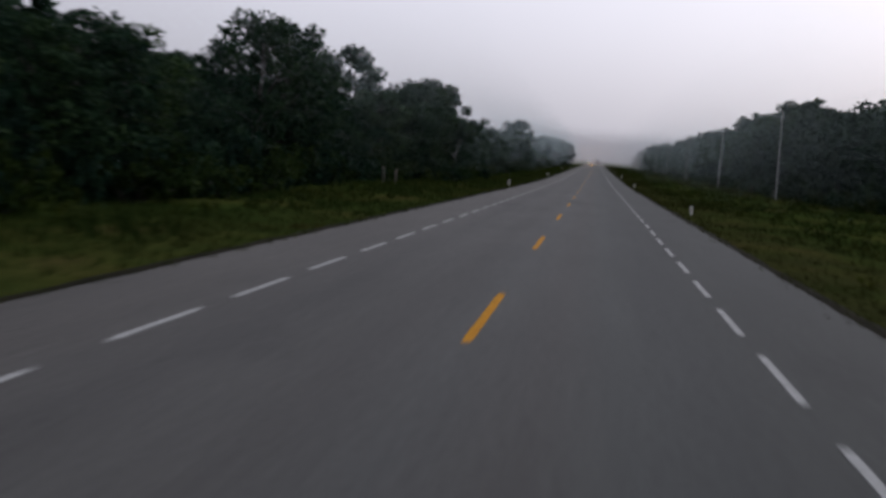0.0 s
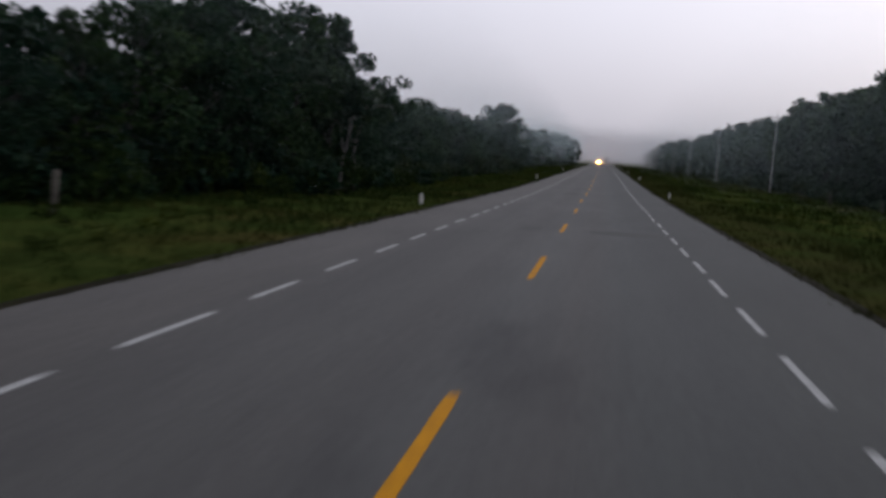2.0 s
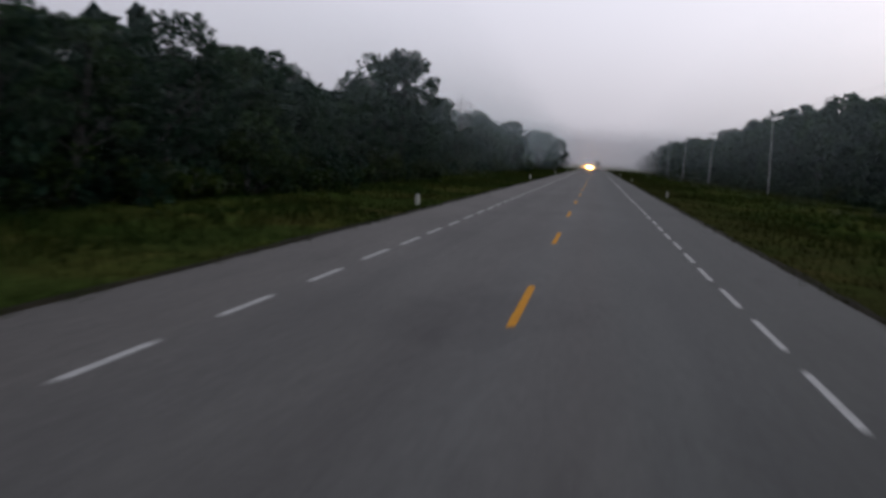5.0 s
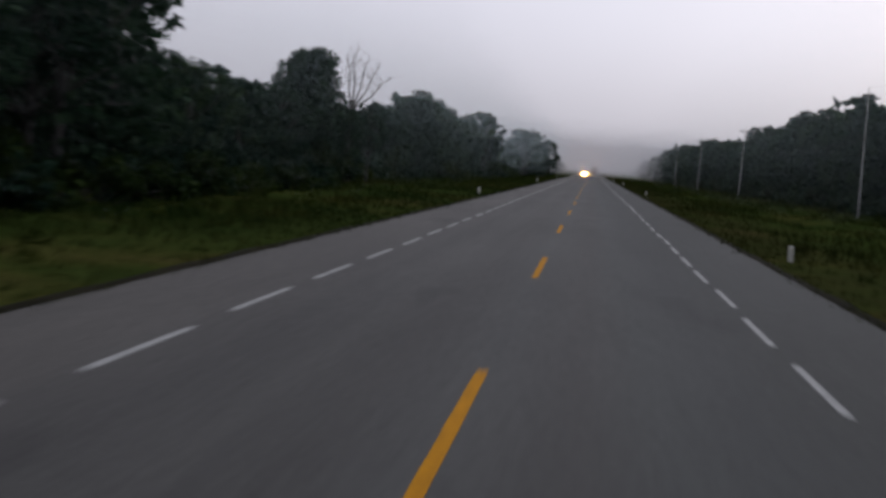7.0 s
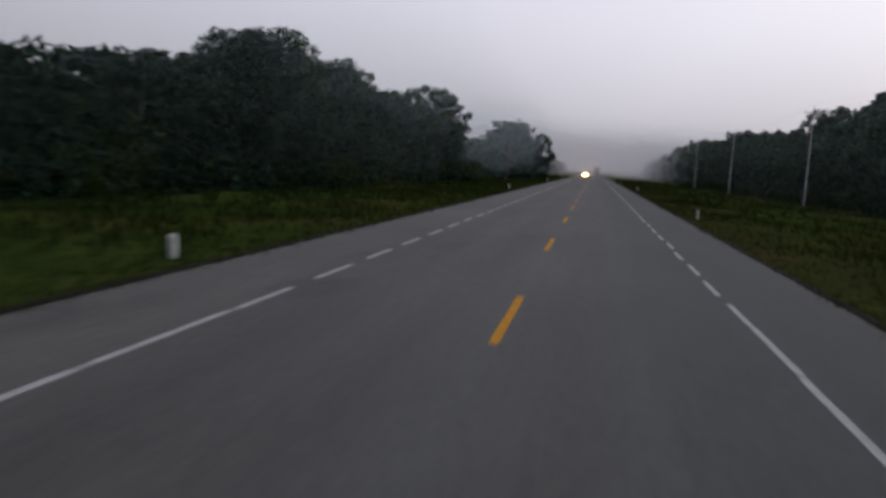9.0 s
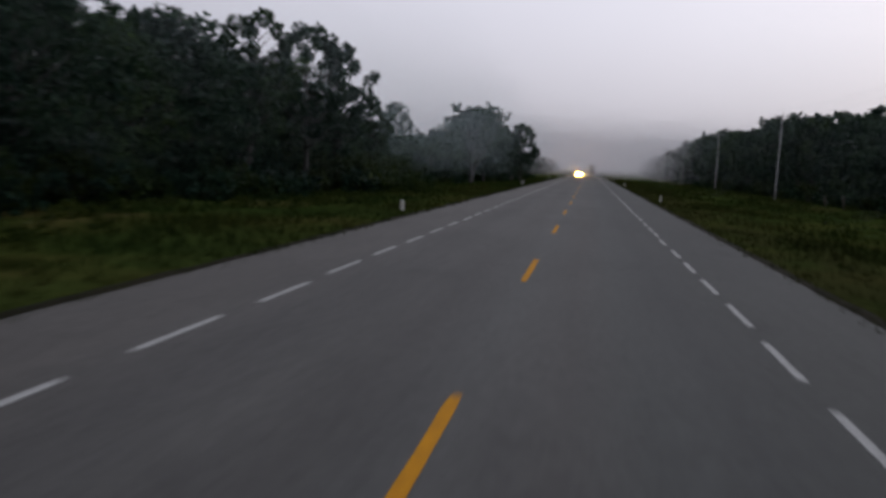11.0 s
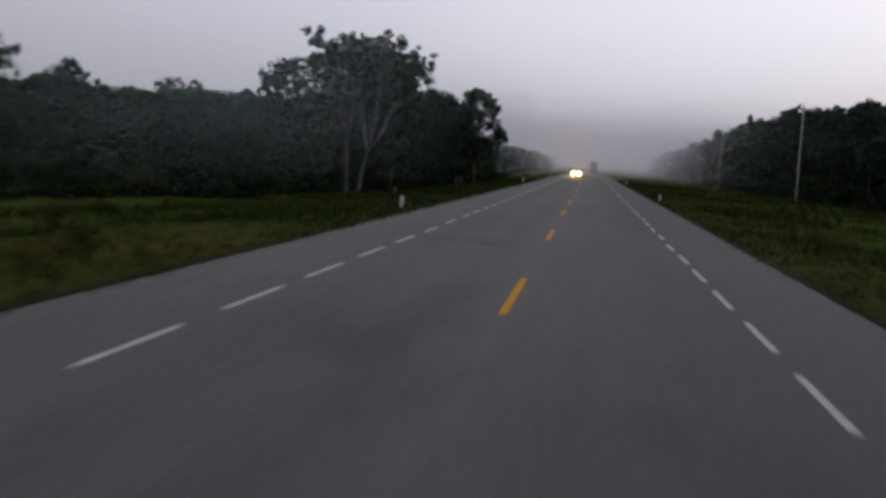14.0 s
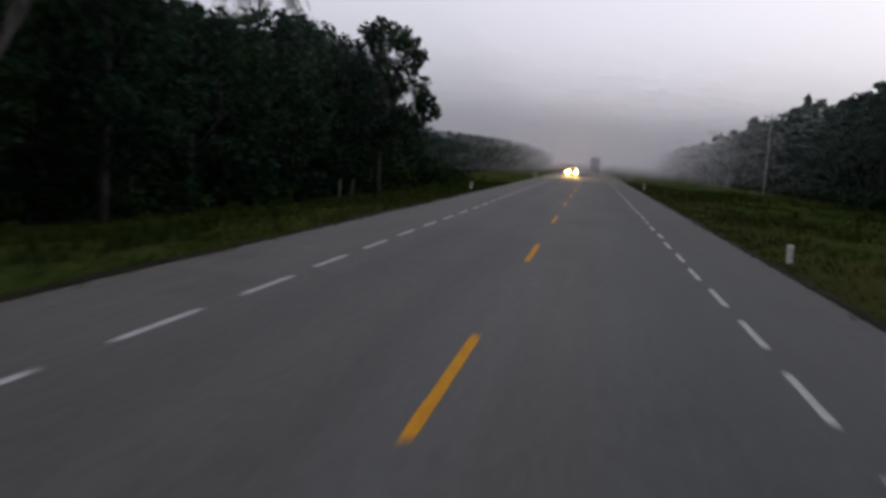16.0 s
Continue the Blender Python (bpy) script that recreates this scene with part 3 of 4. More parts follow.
def pale_forked_tree(x, y, top, seed, thick, knee, limbs, leaves, clump, bark, label):
    """A pale-barked tree that leans to its knee, forks there and bears an airy, many-headed crown; limbs: their tips from the knee."""
    g = np.random.default_rng(seed)
    knee = Vector(knee)
    trunk = []
    for u in np.linspace(0, 1, 11):
        wobble = 0.10 * thick * Vector((g.normal(), g.normal(), 0))
        trunk.append((Vector((knee.x * u ** 1.5, knee.y * u ** 1.5, -0.5 + (knee.z + 0.5) * u)) + wobble, thick * (0.68 + 0.5 * (1 - u) ** 4 + 0.14 * (1 - u)) * (1 + 0.07 * g.normal())))
    lines = [trunk]
    tips = []
    for dx, dy, dz in limbs:
        tip = knee + Vector((dx, dy, dz))
        start = trunk[-1][0] - Vector((0.05 * knee.x, 0, 0.35))
        bend = Vector((0.16 * g.normal(), 0.16 * g.normal(), 0))
        m0 = knee.lerp(tip, 0.14) + Vector((0.05 * dx, 0.05 * dy, -0.02 * dz))
        m1 = knee.lerp(tip, 0.32) + Vector((0.04 * dx, 0, 0)) + bend
        m2 = knee.lerp(tip, 0.62) + Vector((-0.06 * dx, 0.2 * g.normal(), 0.1)) - 0.8 * bend
        lines.append([(start, thick * 0.60), (m0, thick * 0.50), (m1, thick * 0.40), (m2, thick * 0.26), (tip, 0.02)])
        fork = m1.lerp(m2, 0.4)
        lines.append([(fork, thick * 0.26), (fork + Vector((0.35 * g.normal(), 0.3, 0.9)), thick * 0.18), (fork + Vector((0.9 * g.normal(), 0.5 * g.normal(), 2.1)), 0.02)])
        for _ in range(6):
            side = m1.lerp(tip, 0.45 + 0.55 * g.random())
            twig = side + Vector((g.normal() * 1.1, g.normal() * 1.3, 1.0 + 0.7 * g.normal()))
            lines.append([(side, 0.035), (side.lerp(twig, 0.5) + Vector((0, 0, 0.15)), 0.022), (twig, 0.008)])
            tips.append(twig)
        tips.append(tip)
    blobs = [(*t, clump * (0.5 + 0.5 * g.random())) for t in tips]
    for _ in range(3):
        blobs += [(t.x + g.normal() * 0.75, t.y + g.normal() * 0.8, t.z + 0.2 + g.normal() * 0.6, clump * (0.35 + 0.45 * g.random())) for t in tips]
    ground_z = float(verge_height(x, y))
    high = max(b[2] + b[3] for b in blobs)
    k = (top - ground_z - knee.z) / (high - knee.z)
    stretch = lambda p: Vector((p[0], p[1], p[2] if p[2] < knee.z else knee.z + k * (p[2] - knee.z)))
    lines = [[(stretch(p), r) for p, r in line] for line in lines]
    blobs = [(*stretch(b), b[3]) for b in blobs]
    ob = tree(tube(lines, 8), leaf_cloud(g, blobs, leaves, 0.26), bark, LEAVES, label, "pale trees at the edge of the woods")
    ob.matrix_basis = pose(x, y, ground_z)
    return ob


FORKED = "pale-barked tree forking low with an airy crown"
pale_forked_tree(-17.6, 452.2, 11.4, 3, 0.17, (0.8, -0.7, 3.5), [(-1.3, 0.4, 5.6), (1.1, -0.2, 6.0), (2.9, 0.6, 4.2), (-2.2, 1.8, 5.4), (0.4, 2.2, 6.2), (3.2, 1.8, 6.0)], 7000, 0.60, PALE_BARK, FORKED)
pale_forked_tree(-16.8, 444.5, 10.6, 14, 0.26, (-0.15, 0, 4.1), [(-1.6, 0.3, 4.2), (-0.7, -0.5, 5.6), (0.9, 0.6, 5.2), (0.2, 1.9, 5.8), (-1.6, 1.4, 5.2)], 5200, 0.55, GREY_BARK, "thick grey-barked tree with loose leaf clumps on spreading limbs")
SLIM = "slim pale-trunked tree at the dark edge of the woods"
pale_forked_tree(-15.0, 113.6, 6.6, 31, 0.11, (0.2, 0, 2.6), [(-0.8, 0.3, 3.0), (0.6, 0.4, 3.2), (0.1, 1.2, 3.4)], 2400, 0.55, PALE_BARK, SLIM)
pale_forked_tree(-15.2, 118.4, 6.4, 32, 0.10, (-0.2, 0.1, 2.9), [(-0.7, 0.4, 2.6), (0.8, 0.2, 3.0), (0.0, 1.0, 3.0)], 2400, 0.55, PALE_BARK, SLIM)


def bare_tree(x, y, height):
    """A leafless dead tree whose forked, twiggy limbs stand above the woods."""
    g = np.random.default_rng(8)
    fork = Vector((0.15, 0.1, 0.56 * height))
    stem = [((0, 0, -0.4), 0.15), ((0.05, 0, 0.3 * height), 0.12), (fork, 0.095)]
    lines = []
    for dx, dy, dz in ((-1.5, 1.2, 0.29), (-0.5, 0.4, 0.36), (0.2, 0.2, 0.46), (0.5, 2.2, 0.40), (0.9, 4.2, 0.37), (1.3, 4.8, 0.27)):
        tip = fork + Vector((dx, dy, dz * height))
        knee = fork.lerp(tip, 0.42) + Vector((dx * 0.22, 0.15 * g.normal(), -0.12))
        high = fork.lerp(tip, 0.74) + Vector((0.14 * g.normal(), 0.14 * g.normal(), 0.06))
        lines.append([(fork - Vector((0, 0, 0.15)), 0.075), (knee, 0.055), (high, 0.034), (tip, 0.010)])
        for k in range(9):
            u = 0.1 + 0.9 * k / 9
            side = knee.lerp(high, u * 1.7) if u < 0.55 else high.lerp(tip, (u - 0.55) / 0.45)
            turn = side + Vector((g.normal() * 0.32, g.normal() * 0.28, 0.24 + 0.22 * g.random()))
            end = turn + Vector((g.normal() * 0.28, g.normal() * 0.25, 0.26 + 0.26 * g.random()))
            lines.append([(side, 0.022), (turn, 0.015), (end, 0.006)])
    root = empty("dead_tree", pose(x, y, float(verge_height(x, y))))
    part("trunk", mesh_of("trunk", *tube([stem], 6), BARK, True), BARK, root)
    for line in lines:
        name = "limb" if len(line) == 4 else "twig"
        part(name, mesh_of(name, *tube([line], 5), PALE_BARK, True), PALE_BARK, root)
    return tagged(root, "leafless dead tree with bare grey forked limbs above the woods", "tree")


bare_tree(-15.9, 253.2, 8.6)


def single(x, y, height, kind, seed, label):
    w, lo, n, sm, lv, sz = kind
    ob = tree(*tree_parts(seed, NOMINAL, w, lo, n, sm, lv, sz), BARK, LEAVES, label)
    ob.matrix_basis = pose(x, y, float(verge_height(x, y)), 0, 0, 40 * seed) @ Matrix.Scale((height - 0.33 - float(verge_height(x, y))) / NOMINAL, 4)


single(-17.9, 250.9, 8.9, (2.0, 2.4, 30, 0.66, 8000, 0.30), 71, "tall tree with a dense rounded dark crown above the woods")
single(-12.6, 488.6, 10.4, (3.0, 2.0, 64, 0.16, 5600, 0.24), 72, "tall tree with ragged separate leaf clumps over the verge")
single(-18.3, 380.2, 7.3, (2.6, 2.4, 44, 0.17, 3200, 0.25), 73, "tall tree with ragged separate leaf clumps at a clearing")
single(-29.0, 123.5, 14.8, (2.9, 3.6, 28, 0.28, 3800, 0.26), 76, "very tall broad tree standing back in the woods")
single(-16.0, 114.0, 10.4, (2.4, 3.0, 22, 0.24, 2800, 0.25), 74, "tall feathery tree with drooping sprays at the woods' edge")
single(-15.2, 214.5, 10.6, (2.5, 3.2, 22, 0.23, 2800, 0.25), 75, "tall feathery tree with drooping sprays at the woods' edge")


single(-18.2, 142.0, 8.0, (2.2, 3.2, 44, 0.145, 2600, 0.24), 79, "thin ragged tree with sparse clumps above the woods")


single(-15.4, 257.8, 6.0, (3.5, 3.6, 40, 0.15, 2900, 0.24), 80, "low spreading tree with flat airy leaf clumps")
for x, y, height in ((-20.5, 447.5, 6.6), (-19.6, 456.0, 7.6), (-20.5, 466.0, 9.6)):
    single(x, y, height, (3.0, 1.2, 26, 0.34, 3400, 0.29), int(y), DENSE)
for x, y, height in ((-39.5, 507.0, 14.2), (-30.3, 430.0, 6.8), (-27.2, 433.0, 5.6), (-31.0, 450.0, 7.4)):
    single(x, y, height, (2.6, 1.6, 20, 0.38, 1500, 0.45), int(y) + 1, "broad rounded crown rising behind the woods")
single(-14.6, 487.2, 8.8, (2.8, 1.0, 28, 0.32, 4200, 0.27), 84, DENSE)
single(-16.6, 460.0, 11.3, (2.2, 1.2, 26, 0.36, 4200, 0.27), 83, DENSE)
single(-15.3, 252.0, 5.3, (1.9, 0.3, 22, 0.42, 3200, 0.25), 82, "narrow leafy tree grown round a dead trunk")
single(-17.4, 291.3, 8.6, (1.7, 2.6, 20, 0.52, 4200, 0.27), 81, "dense rounded crown standing above the woods")


def palm(x, y, height):
    g = np.random.default_rng(12)
    root = empty("palm_tree", pose(x, y, float(verge_height(x, y))))
    top = height - 1.3
    part("trunk", mesh_of("trunk", *tube([[((0.02 * z * z / height, 0, z - 0.4), 0.17 - 0.006 * z) for z in np.linspace(0, top, 9)]], 8), BARK, True), BARK, root)
    crown = Vector((0.02 * top * top / height, 0, top - 0.4))
    for k in range(13):
        a, rise = 2.4 * k, 0.5 + 1.0 * (k / 13)
        out = Vector((math.cos(a), math.sin(a), 0))
        spine = [crown + out * (3.0 * u) + Vector((0, 0, rise * 1.7 * u - (1.0 + 1.3 * u) * u * u * 1.5)) for u in np.linspace(0, 1, 9)]
        verts, faces = [], []
        for i in range(1, 9):
            ahead = (spine[i] - spine[i - 1]).normalized()
            side = ahead.cross(Vector((0, 0, 1))).normalized()
            for sgn in (-1, 1):
                for j in range(6):
                    p = spine[i - 1].lerp(spine[i], j / 6)
                    ln = 0.95 * math.sin(math.pi * min(0.96, 0.12 + 0.8 * i / 9))
                    tip = p + side * (sgn * ln) + ahead * 0.35 * ln + Vector((0, 0, -0.35 * ln + 0.05 * g.normal()))
                    n = len(verts)
                    verts += [p - ahead * 0.03, p + ahead * 0.05, tip]
                    faces.append((n, n + 1, n + 2))
        v2, f2 = tube([[(p, 0.03 - 0.0025 * i) for i, p in enumerate(spine)]], 4)
        n = len(verts)
        part("frond", mesh_of("frond", verts + v2, faces + [tuple(i + n for i in f) for f in f2], LEAVES), LEAVES, root)
    return tagged(root, "palm with arching fronds standing among dark trees", "palm")


single(-17.6, 365.0, 10.4, (3.3, 2.8, 46, 0.14, 3200, 0.25), 77, "tall feathery tree with drooping sprays at the woods' edge")
single(-17.5, 357.0, 10.6, (3.2, 2.8, 46, 0.14, 3200, 0.25), 78, "tall feathery tree with drooping sprays at the woods' edge")
single(-18.4, 348.5, 10.2, (3.0, 2.8, 42, 0.15, 3000, 0.25), 85, "tall feathery tree with drooping sprays at the woods' edge")
palm(-20.5, 487.5, 14.4)


"""Tree masses behind the front rows."""
back_woods = tagged(empty("woodland"), "dark green woodland behind the roadside trees", "woodland", kind="stuff")
part("trunks", mesh_of("trunks", *joined(behind_wood), BARK, True), BARK, back_woods)
part("crowns", mesh_of("crowns", *joined(behind_leaf), LEAVES), LEAVES, back_woods)


# ---------------------------------------------------------------- grass and weeds on the verges
def grass_mesh(seed, count, inner, outer, y0, y1, side):
    """Tufts of bent blades, thick at the asphalt's edge and taller towards the woods."""
    g = np.random.default_rng(seed)
    out = (outer - inner) * g.random(count) ** 1.5 + inner
    y = y0 + (y1 - y0) * g.random(count)
    x = ROAD_LEFT - out if side < 0 else ROAD_RIGHT + out
    patch = 0.5 + 0.5 * np.sin(0.21 * y + 1.3 * np.sin(0.13 * x + 0.05 * y)) * np.sin(0.37 * x + 0.083 * y)
    tall = (0.10 + 0.30 * patch * np.clip(out / 3.0, 0.15, 1.0)) * (0.7 + 0.6 * g.random(count))
    z = verge_height(x, y)
    n = 4
    bx, by, bz, h = (np.repeat(v, n) for v in (x, y, z, tall))
    m = len(bx)
    a = 6.283 * g.random(m)
    bx, by = bx + 0.13 * g.normal(size=m), by + 0.13 * g.normal(size=m)
    h = h * (0.6 + 0.7 * g.random(m))
    w = 0.012 + 0.036 * h
    foot = np.stack([bx, by, bz - 0.03], 1)
    across = np.stack([np.cos(a), np.sin(a), 0 * a], 1) * w[:, None]
    bend = g.random(m)[:, None] * 0.8
    tip = foot + np.stack([-np.sin(a), np.cos(a), 0 * a], 1) * h[:, None] * bend + np.stack([0 * h, 0 * h, h], 1)
    verts = np.stack([foot - across, foot + across, tip], 1).reshape(-1, 3)
    i = 3 * np.arange(m)
    return mesh_of("grass", verts, np.stack([i, i + 1, i + 2], 1).tolist(), GRASS)


grass = tagged(empty("verge_grass"), "rough green verge grass with taller patches", "grass", kind="stuff")
part("blades", grass_mesh(1, 40000, 0.0, 10.5, 4, 520, -1), GRASS, grass)
part("blades", grass_mesh(2, 38000, 0.0, 22.0, 10, 560, 1), GRASS, grass)


def weed_mesh(seed, count):
    g = np.random.default_rng(seed)
    blobs = []
    for _ in range(count):
        left = g.random() < 0.5
        y = 10 + 530 * g.random()
        out = 1.5 + (8.0 if left else 20.0) * g.random() ** 0.7
        x = ROAD_LEFT - out if left else ROAD_RIGHT + out
        r = 0.16 + 0.26 * g.random() * min(1.0, out / 5)
        blobs.append((x, y, float(verge_height(x, y)) + 0.45 * r, r))
    return mesh_of("weeds", *leaf_cloud(g, blobs, count * 45, 0.14), WEED_LEAVES)


weeds = tagged(empty("verge_weeds"), "low leafy weeds scattered through the grass", "weeds", kind="stuff")
part("sprays", weed_mesh(3, 1000), WEED_LEAVES, weeds)


# ---------------------------------------------------------------- mist between the woods and far down the road
def mist_material(name, colour):
    m, n, l, b = material(name, 1.0)
    n.remove(b)
    white, thin = n.new("ShaderNodeBsdfDiffuse"), n.new("ShaderNodeBsdfTranslucent")
    white.inputs[0].default_value = thin.inputs[0].default_value = (*colour, 1)
    half = n.new("ShaderNodeMixShader")
    half.inputs[0].default_value = 0.6
    l.new(white.outputs[0], half.inputs[1])
    l.new(thin.outputs[0], half.inputs[2])
    l.new(half.outputs[0], n["Material Output"].inputs[0])
    return m


MIST = mist_material("mist", (0.80, 0.93, 0.96))
FAR_MIST = mist_material("far_mist", (0.96, 0.94, 0.96))


def mist_veil(seed, x0, x1, y0, y1, z0, z1, along, up, length, thin, mat=MIST):
    """Hair-thin slivers of droplets, so fine that they melt into a veil; along, up: how much of the view a metre of mist takes, along the road, and its share by height."""
    g = np.random.default_rng(seed)
    most = max(d for _, d in along)
    count = int(most * (x1 - x0) * (y1 - y0) * (z1 - z0) / (0.5 * length * thin))
    p = g.random((count, 3)) * (x1 - x0, y1 - y0, z1 - z0) + (x0, y0, z0)
    p = p[g.random(count) * most < np.interp(p[:, 1], *zip(*along)) * np.interp(p[:, 2], *zip(*up))]
    half = 0.5 * length * (0.6 + 0.8 * g.random(len(p)))
    slope = 1.1 * (g.random(len(p)) - 0.5)
    reach = half[:, None] * np.stack([np.cos(slope), 0 * slope, np.sin(slope)], 1)
    rise = 0.5 * thin * np.stack([-np.sin(slope), 0 * slope + 1.5, np.cos(slope)], 1)
    verts = np.stack([p - reach - rise, p + reach, p - reach + rise], 1).reshape(-1, 3)
    i = 3 * np.arange(len(p))
    return mesh_of("veil", verts, np.stack([i, i + 1, i + 2], 1).tolist(), mat)


mist = tagged(empty("morning_mist"), "thin grey morning mist hanging before the woods", "mist", kind="stuff")
ALOFT = [(0.8, 0.15), (2.5, 0.25), (4.5, 0.45), (7.0, 1.0), (11.0, 1.0), (13.0, 0.0)]
LEFT_MIST = [(30, 0.0010), (90, 0.0013), (130, 0.0026), (200, 0.0032), (260, 0.0038), (300, 0.0036), (330, 0.0026), (360, 0.0023), (385, 0.0028), (396, 0.0044), (432, 0.0042), (440, 0.0006), (465, 0.0009), (500, 0.0017), (525, 0.004), (540, 0.007)]
RIGHT_MIST = [(50, 0.0009), (130, 0.0013), (260, 0.0014), (330, 0.0009), (380, 0.0004), (450, 0.0002), (500, 0.0004), (520, 0.0008), (540, 0.0020)]
LOW = [(0.6, 0.2), (3.0, 0.5), (7.0, 1.0), (11.0, 1.0), (13.0, 0.0)]
part("veil", mist_veil(61, -24.0, -8.0, 20, 540, 0.8, 13.0, LEFT_MIST, ALOFT, 3.2, 0.0004), MIST, mist)
part("veil", mist_veil(62, 9.0, 29.0, 50, 540, 0.6, 13.0, RIGHT_MIST, LOW, 4.0, 0.0004), MIST, mist)
part("veil", mist_veil(64, -24.0, -9.5, 394, 440, 1.0, 8.0, [(394, 0.0010), (402, 0.0017), (434, 0.0017), (440, 0.0006)], [(1.0, 0.2), (3.0, 1.0), (6.0, 1.0), (8.0, 0.2)], 2.6, 0.0004), MIST, mist)
far_mist = tagged(empty("far_mist"), "grey morning mist lying over the far road", "mist", kind="stuff")
part("veil", mist_veil(63, -60, 60, 550, 900, 0.2, 22.0, [(550, 0.0011), (620, 0.0044), (900, 0.012)], [(0.2, 0.5), (4, 1.0), (12, 1.0), (22, 0.0)], 16.0, 0.0055, FAR_MIST), FAR_MIST, far_mist)


# ---------------------------------------------------------------- marker posts
def marker_post():
    """A short flat white roadside post with a dark band and a reflector."""
    root = empty("marker_post")
    bm = box(0.13, 0.10, 0.98, (0, 0, -0.07), 0.012)
    for v in bm.verts:
        if v.co.z > 0.36:
            v.co.z += 0.03 * (1 - (v.co.x / 0.065) ** 2)
    part("post", bm, POST_PAINT, root)
    part("reflector", box(0.085, 0.006, 0.05, (0, -0.058, 0.31), 0.002), REFLECTOR, root, "small pale reflector plate")
    return tagged(root, "short white concrete marker post at the asphalt's edge", "marker post", "marker posts along the highway")


first_post = marker_post()
posts = [(-7.55, y) for y in (98.4, 178.0, 257.7, 335.5, 414.8, 493.8, 573.0)] + [(5.45, 58.3), (5.15, 135.9), (5.45, 216.4), (5.40, 295.6), (5.40, 374.6), (5.20, 452.8), (5.40, 534.5)]
for k, (x, y) in enumerate(posts):
    m = pose(x, y, float(verge_height(x, y)), rng.normal() * 2, rng.normal() * 2.5, rng.normal() * 8)
    if k:
        copy_thing(first_post, m)
    else:
        first_post.matrix_basis = m


# ---------------------------------------------------------------- utility poles and their wires
POLE_X, POLE_H = 23.6, 11.4
POLE_Y = [71.0, 143.8, 211.0, 285.5, 364.6, 433.6, 499.7, 577.0, 650.0, 722.0, 795.0]


def utility_pole():
    root = empty("utility_pole")
    part("shaft", mesh_of("shaft", *tube([[((0, 0, z - 0.6), 0.108 - 0.0046 * z) for z in np.linspace(0, POLE_H + 0.6, 6)]], 8), CONCRETE, True), CONCRETE, root)
    part("crossarm", box(2.0, 0.10, 0.11, (0, -0.14, POLE_H - 0.75), 0.01), GALVANISED, root)
    for s in (-1, 1):
        part("brace", mesh_of("brace", *tube([[((0.65 * s, -0.14, POLE_H - 0.8), 0.016), ((0.06 * s, -0.10, POLE_H - 1.35), 0.016)]], 5), GALVANISED), GALVANISED, root)
    for x, z in ((-0.9, -0.69), (0.9, -0.69), (0.0, 0.0)):
        bm = bmesh.new()
        for k, (r, h) in enumerate(((0.028, 0.10), (0.055, 0.14), (0.040, 0.19), (0.055, 0.22), (0.03, 0.27))):
            bmesh.ops.create_cone(bm, cap_ends=True, segments=10, radius1=r, radius2=r * 0.8, depth=0.05, matrix=Matrix.Translation((x, -0.14 if x else 0, POLE_H + z + h - 0.06)))
        part("insulator", bm, PORCELAIN, root, "pale porcelain insulator")
    part("collar", mesh_of("collar", *tube([[((0, 0, 7.05), 0.092), ((0, 0, 7.17), 0.092)]], 8), GALVANISED), GALVANISED, root)
    return tagged(root, "pale round concrete utility pole with a crossarm", "utility pole", "utility poles beside the highway")


first_pole = utility_pole()
for k, y in enumerate(POLE_Y):
    m = pose(POLE_X, y, -0.35, 0, rng.normal() * 0.8, 0)
    pole = copy_thing(first_pole, m) if k else first_pole
    pole.matrix_basis = m
    if y == 433.6:
        part("lower_crossarm", box(0.95, 0.08, 0.09, (0, -0.11, 8.15), 0.008), GALVANISED, pole)
for x, z, sag, r in ((-0.9, POLE_H - 0.82, 0.9, 0.005), (0.9, POLE_H - 0.82, 0.9, 0.005), (0.0, POLE_H - 0.15, 0.8, 0.005), (-0.13, 6.76, 0.7, 0.010)):
    line = []
    for a, b in zip(POLE_Y, POLE_Y[1:]):
        line += [((POLE_X + x, a + (b - a) * u, z - sag * 4 * u * (1 - u)), r) for u in np.linspace(0, 1, 13)[:-1]]
    ob = new("power_line", mesh_of("power_line", *tube([line], 4), CABLE, True))
    tagged(ob, "dark cable sagging from pole to pole", "cable", "overhead cables")


# ---------------------------------------------------------------- old fence posts at the woods' edge
def fence_post():
    root = new("fence_post", mesh_of("fence_post", *tube([[((0, 0, -0.4), 0.10), ((0.01, 0, 0.6), 0.090), ((0.03, 0.01, 1.20), 0.080), ((0.03, 0.01, 1.26), 0.055)]], 7), WEATHERED, True))
    return tagged(root, "weathered grey wooden fence post in tall grass", "fence post", "old fence posts")


first_fence = fence_post()
for k, (x, y) in enumerate(((-15.3, 78.2), (-14.9, 80.8), (-14.0, 484.5), (-13.9, 487.0), (24.8, 153.0), (24.9, 176.0), (25.0, 402.0), (25.1, 411.0), (-13.8, 446.8))):
    m = pose(x, y, float(verge_height(x, y)) - (0.5 if y == 446.8 else 0.0), rng.normal() * 3, rng.normal() * 3, 360 * rng.random())
    (copy_thing(first_fence, m) if k else first_fence).matrix_basis = m


# ---------------------------------------------------------------- vehicles in the distance
PAINT_DARK = plain("dark_car_paint", (0.03, 0.032, 0.04), 0.25)
GLASS_DARK = plain("car_glass", (0.012, 0.013, 0.016), 0.05)
RUBBER = plain("rubber", (0.02, 0.02, 0.02), 0.9)
BOX_WHITE = plain("cargo_box_white", (0.45, 0.45, 0.46), 0.5)
TRUCK_GREY = plain("truck_grey", (0.10, 0.10, 0.11), 0.6)


